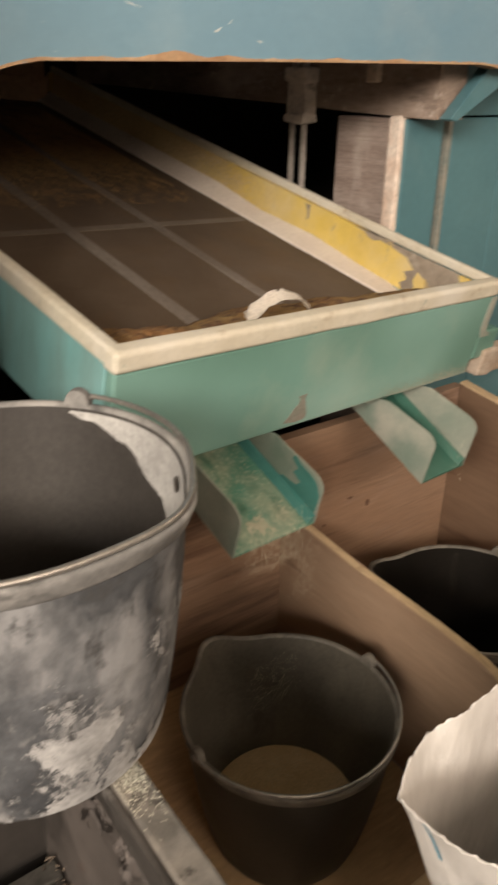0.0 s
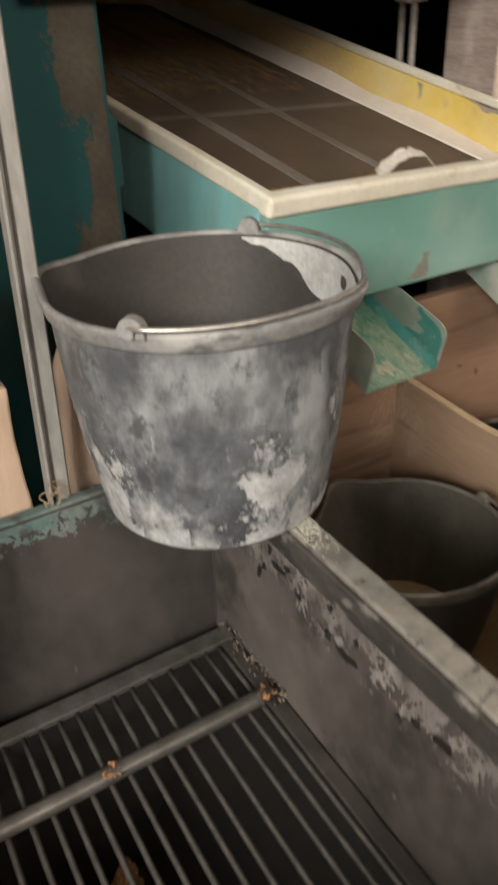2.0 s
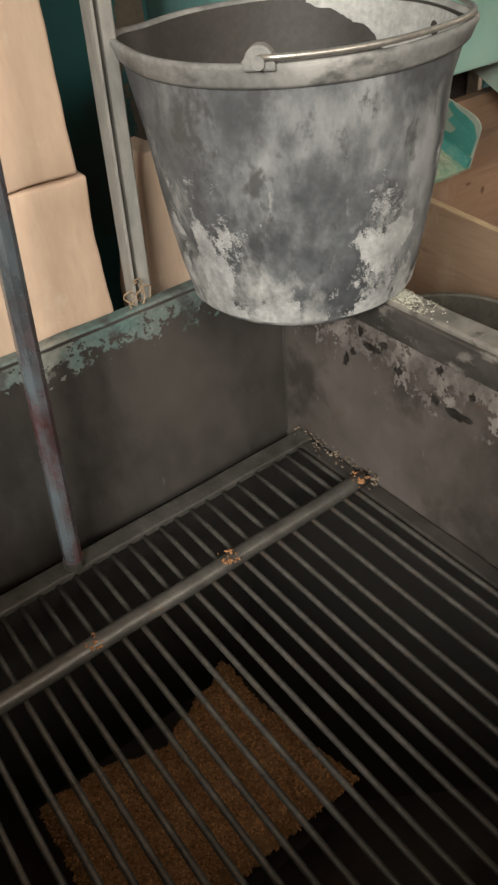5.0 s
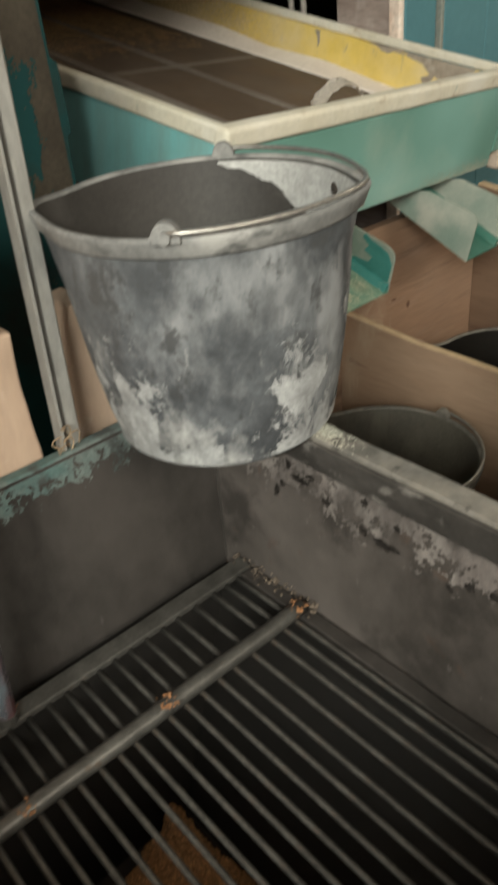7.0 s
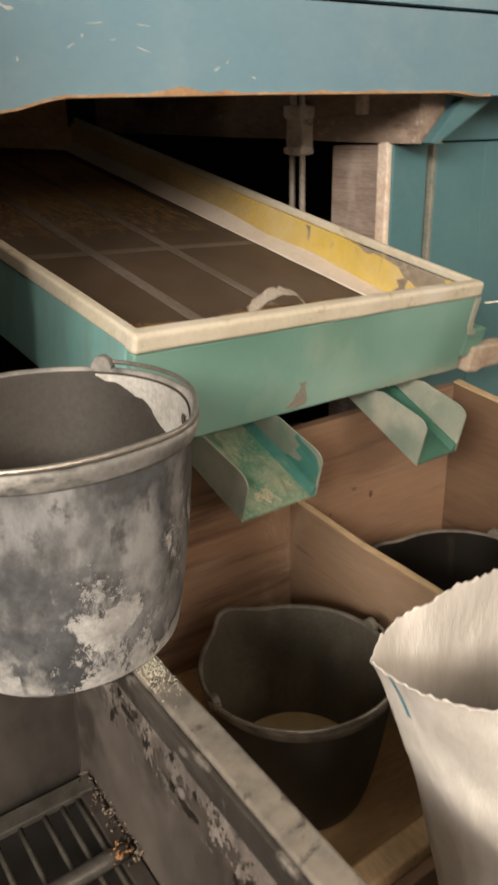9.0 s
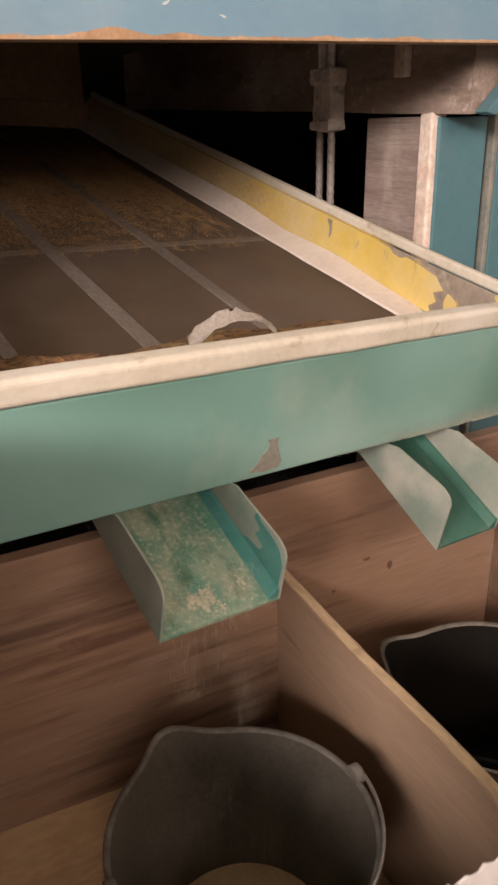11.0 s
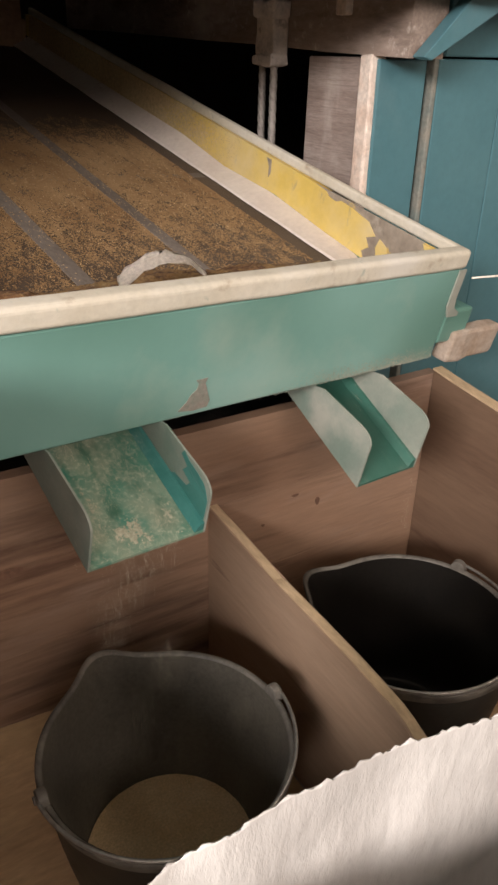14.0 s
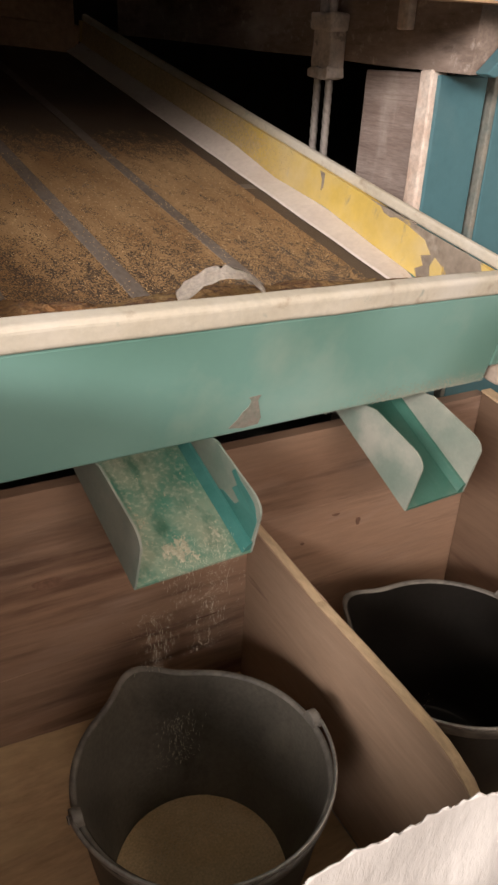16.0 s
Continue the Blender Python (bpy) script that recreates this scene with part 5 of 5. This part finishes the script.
def grain_heap():
    rng = random.Random(5)

    def inside(x, y):
        # 1 at the border: the grain lies level in the outlet, drawn down along the back
        back = 0.642 - 0.032 * math.exp(-((x + 0.075) / 0.05) ** 2) + 0.035 * math.exp(-((x - 0.085) / 0.04) ** 2) + 0.007 * noise.noise(Vector((x * 40, 0, 0)))
        right = 0.076 + 0.03 * max(0.0, 0.56 - y) / 0.15 + 0.005 * noise.noise(Vector((y * 50, 5, 0)))
        return 1.0 - 6 * min(back - y, right - x, x + 0.242, y - 0.408)

    def height(x, y):
        return 0.382 + 0.022 * max(0.0, min(1.0, (1 - inside(x, y)) / 0.12)) + 0.004 * noise.noise(Vector((x * 14, y * 14, 0)))

    bm = bmesh.new()
    n = 110
    grid = [[bm.verts.new((-0.25 + 0.37 * i / n, 0.40 + 0.28 * j / n, height(-0.25 + 0.37 * i / n, 0.40 + 0.28 * j / n))) for j in range(n + 1)] for i in range(n + 1)]
    for i in range(n):
        for j in range(n):
            c = grid[i][j].co
            if inside(c.x, c.y) < 1.0:
                bm.faces.new((grid[i][j], grid[i + 1][j], grid[i + 1][j + 1], grid[i][j + 1]))
    bmesh.ops.delete(bm, geom=[v for v in bm.verts if not v.link_faces], context="VERTS")
    heap = solo("grain_heap", bm, m_grain, "heap of reddish brown grain at the bottom of the hopper", "grain", (-0.16, 0.42, 0.30), "stuff", smooth=True)

    def place(r):
        while True:
            x, y = r.uniform(-0.25, 0.12), r.uniform(0.40, 0.68)
            if inside(x, y) < 1.0:
                return (x + 0.16, y - 0.42, height(x, y) - 0.30 + 0.001)

    me = lumps(7000, place, (0.0025, 0.0042), rng)
    me.materials.append(m_grain)
    kern = new("kernels", me)
    kern.parent = heap
    tagged(kern, "separate kernels", kind="stuff")


grain_heap()

# ---- wall pieces, channel and bar beside the hopper ----
def side_pieces():
    col = thing("peach_pillar", "peach plastered block pillar with broken edges", "pillar", (-0.15, 0.85, 0), kind="structure")
    for z0, z1, xr, seed in ((0.0, 0.60, 0.074, 1.0), (0.603, 1.086, 0.080, 2.0), (1.090, 1.60, 0.073, 3.0), (1.604, 2.3, 0.073, 4.0)):
        bm = worn(box(-0.42, xr, 0.795, 1.02, z0, z1, 0.004), 0.0050, 11, 22, seed)
        part("block", worn(bm, 0.0012, 60, 0, seed), m_pink, col, smooth=True)
    stub = thing("peach_stub", "low peach plastered stub behind the hopper rim", "pillar", (0.18, 0.84, 0), kind="structure")
    bm = prism([(0.136, 0.0), (0.205, 0.0), (0.205, 1.060), (0.198, 1.078), (0.168, 1.076), (0.158, 1.05), (0.146, 0.95), (0.140, 0.90)], "y", 0.826, 0.90, 0.003)
    part("block", worn(bm, 0.003, 22, 6), m_pink, stub)
    ch = thing("steel_channel", "grey galvanised steel channel tied to the hopper rim", "channel", (0.108, 0.78, 0.94))
    # U-section leaning slightly
    bm = bmesh.new()
    sec = [(-0.0135, 0.0), (-0.0135, -0.020), (-0.0105, -0.020), (-0.0105, -0.004), (-0.004, -0.004), (-0.002, -0.013), (0.0115, -0.013), (0.0135, -0.011), (0.0135, 0.0)]
    lo = [bm.verts.new((0.1085 + px, 0.790 + py, 0.938)) for px, py in sec]
    hi = [bm.verts.new((0.150 + px, 0.805 + py, 1.75)) for px, py in sec]
    bm.faces.new(lo[::-1]), bm.faces.new(hi)
    for i in range(len(sec)):
        bm.faces.new((lo[i], lo[(i + 1) % len(sec)], hi[(i + 1) % len(sec)], hi[i]))
    part("channel", bm, m_zinc, ch)
    rng = random.Random(3)
    for k in range(9):
        a = rng.uniform(0, 6.28)
        c = Vector((0.106 + rng.gauss(0, 0.010), 0.768 + rng.gauss(0, 0.004), 0.947 + rng.gauss(0, 0.008)))
        path = [c + Vector((0.012 * math.cos(a + q) * rng.uniform(0.4, 0.9), 0.005 * math.sin(q), 0.008 * math.sin(a + q))) for q in [k2 * 0.6 for k2 in range(7)]]
        part("twine", tube(path, 0.0009, 5), m_straw, ch, "frayed straw-coloured twine", True)
    bar = thing("chrome_bar", "chrome bar standing on the grate, reflections painted on", "bar", (-0.075, 0.705, 0.69))
    base, tip = Vector((-0.082, 0.698, 0.694)), Vector((-0.012, 0.700, 1.55))
    bm = bmesh.new()
    sec = [(0.011 * math.cos(2 * math.pi * (k + 0.5) / 8), -0.011 * math.sin(2 * math.pi * (k + 0.5) / 8)) for k in range(8)]
    lo = [bm.verts.new(base + Vector((px, py, 0))) for px, py in sec]
    hi = [bm.verts.new(tip + Vector((px, py, 0))) for px, py in sec]
    bm.faces.new(lo[::-1]), bm.faces.new(hi)
    for i in range(8):
        bm.faces.new((lo[i], lo[(i + 1) % 8], hi[(i + 1) % 8], hi[i]))
    part("bar", bm, m_chrome, bar)
    d = (tip - base).normalized()
    part("foot", tube([base - d * 0.001, base + d * 0.009], 0.0125, 10), m_bar, bar, "dull steel foot")
    cord = tube([(1.345, 0.982, 1.122), (1.45, 0.985, 1.114), (1.556, 1.0, 1.112), (1.75, 1.05, 1.115), (2.0, 1.15, 1.13), (2.3, 1.318, 1.16)], 0.0018, 6)
    solo("cord", cord, m_rag, "thin white cord from the tray to the boards", "cord", (1.345, 0.985, 1.125), smooth=True)


side_pieces()


def sack():
    """An open woven sack: flat at the back, bowed at the front, with a ragged mouth."""
    root = thing("woven_sack", "open white woven plastic sack with a ragged mouth", "sack", (0.72, 0.25, 0))
    n, m = 300, 90

    def ring(s):
        # s: 0 at the mouth, 1 at the floor
        xl = 0.455 + 0.155 * min(1, s * 2.2) ** 0.8
        xr = 1.02 - 0.05 * s
        yb = 0.415 + 0.015 * s
        dep = 0.23 + 0.10 * min(1, s * 3)
        pts = []
        for k in range(n):
            q = k / n
            if q < 0.42:
                u = q / 0.42
                x, y = xl + (xr - xl) * u, yb - 0.030 * (1 - min(1, u * 7)) ** 2 - 0.03 * u * u
            else:
                u = (q - 0.42) / 0.58
                a = math.pi * u
                x = (xl + xr) / 2 + (xr - xl) / 2 * math.cos(a)
                y = yb - 0.03 - dep * math.sin(a) ** (1.15 - 0.4 * min(1, s * 3))
            pts.append((x, y))
        return pts

    bm = bmesh.new()
    rows = []
    for j in range(m + 1):
        s = (j / m) ** 1.5
        row = []
        for k, (x, y) in enumerate(ring(s)):
            z = 0.996 * (1 - s)
            if j == 0:
                z += 0.0016 * math.sin(k * 1.9) + 0.006 * noise.noise(Vector((k * 0.22, 2, 0))) + 0.003 * noise.noise(Vector((k * 0.6, 7, 0)))
            z += (1 - s) * (0.030 * min(1.0, max(0.0, x - 0.455) / 0.15) - 0.05 * max(0.0, (x - 0.46) / 0.5))
            crease = 0.0008 * (0.25 - abs(noise.noise(Vector((x * 55 + 4, y * 55, z * 26))))) + 0.0007 * noise.noise(Vector((x * 110, y * 110, z * 40)))
            crease += 0.0040 * noise.noise(Vector((x * 17, y * 17, z * 11))) + 0.008 * noise.noise(Vector((x * 8, y * 8, z * 5 + 3)))
            crease *= 0.85 + 0.6 * min(1, s * 6)
            row.append(bm.verts.new((x + crease, y + crease * 0.9, z)))
        rows.append(row)
    for a, b in zip(rows, rows[1:]):
        for k in range(n):
            bm.faces.new((a[k], a[(k + 1) % n], b[(k + 1) % n], b[k]))
    bm.faces.new(rows[-1])
    skin = [[tuple(v.co) for v in row] for row in rows]
    body = part("bag", bm, m_sack, root, smooth=True)
    strip = bmesh.new()
    band = []
    for row in skin[:15]:
        band.append([strip.verts.new(Vector(row[k]) + Vector((-0.0016, -0.0016, 0))) for k in (293, 294)])
    for a, b in zip(band[1:], band[2:]):
        strip.faces.new((a[0], a[1], b[1], b[0]))
    bmesh.ops.solidify(strip, geom=strip.faces[:], thickness=0.0008)
    part("woven_stripe", strip, m_stripe, root, "thin blue woven stripe", True)
    mod = body.modifiers.new("thickness", "SOLIDIFY")
    mod.thickness, mod.offset = 0.0012, 0


sack()


# ---- what moves ----
def motions():
    # the tray trembles on its ropes
    shake = []
    steps = 16 * 15
    for i in range(steps + 1):
        t = i / 15
        d = Vector((0.0012 * math.sin(2 * math.pi * 3.7 * t), 0.0012 * math.cos(2 * math.pi * 3.7 * t), 0))
        shake.append((t, Matrix.Translation(d) @ TRAY))
    walk(tray, shake)
    # the bran bed creeps down the slope
    stops = [(0.0, 0.78), (9.0, 0.77), (10.5, 0.72), (11.5, 0.46), (12.5, 0.27), (13.5, 0.15), (14.5, 0.10), (15.3, 0.08), (16.0, 0.07)]
    walk(bed, [(t, TRAY @ pose(0, y, SIEVE + RISE * y + 0.0012, 1.432)) for t, y in stops])
    # flour slides along the chutes and drops
    for k, (ob, x, phase) in enumerate(clumps):
        rows, t = [], -phase
        floor_z = 0.40 if k < 16 else 0.36
        while t < 16.0:
            start = TRAY @ Vector((x, 0.12, -0.232))
            tip = TRAY @ Vector((x, -0.128, -0.284))
            beat = [(0.0, start), (0.40, tip)]
            for dt in (0.1, 0.2, 0.28):
                beat.append((0.40 + dt, Vector((tip.x - 0.02 * dt, tip.y - 0.12 * dt, max(floor_z, tip.z - 0.25 * dt - 4.9 * dt * dt)))))
            beat.append((0.866, Vector((tip.x, tip.y - 0.04, floor_z - 0.01))))
            rows += [(t + dt, Matrix.Translation(p)) for dt, p in beat]
            t += 0.9
        inside = [(a, b) for a, b in rows if 0 <= a <= 16.0]
        walk(ob, [(0.0, inside[0][1])] * (inside[0][0] > 0.001) + inside + [(16.0, inside[-1][1])] * (inside[-1][0] < 15.99))


motions()
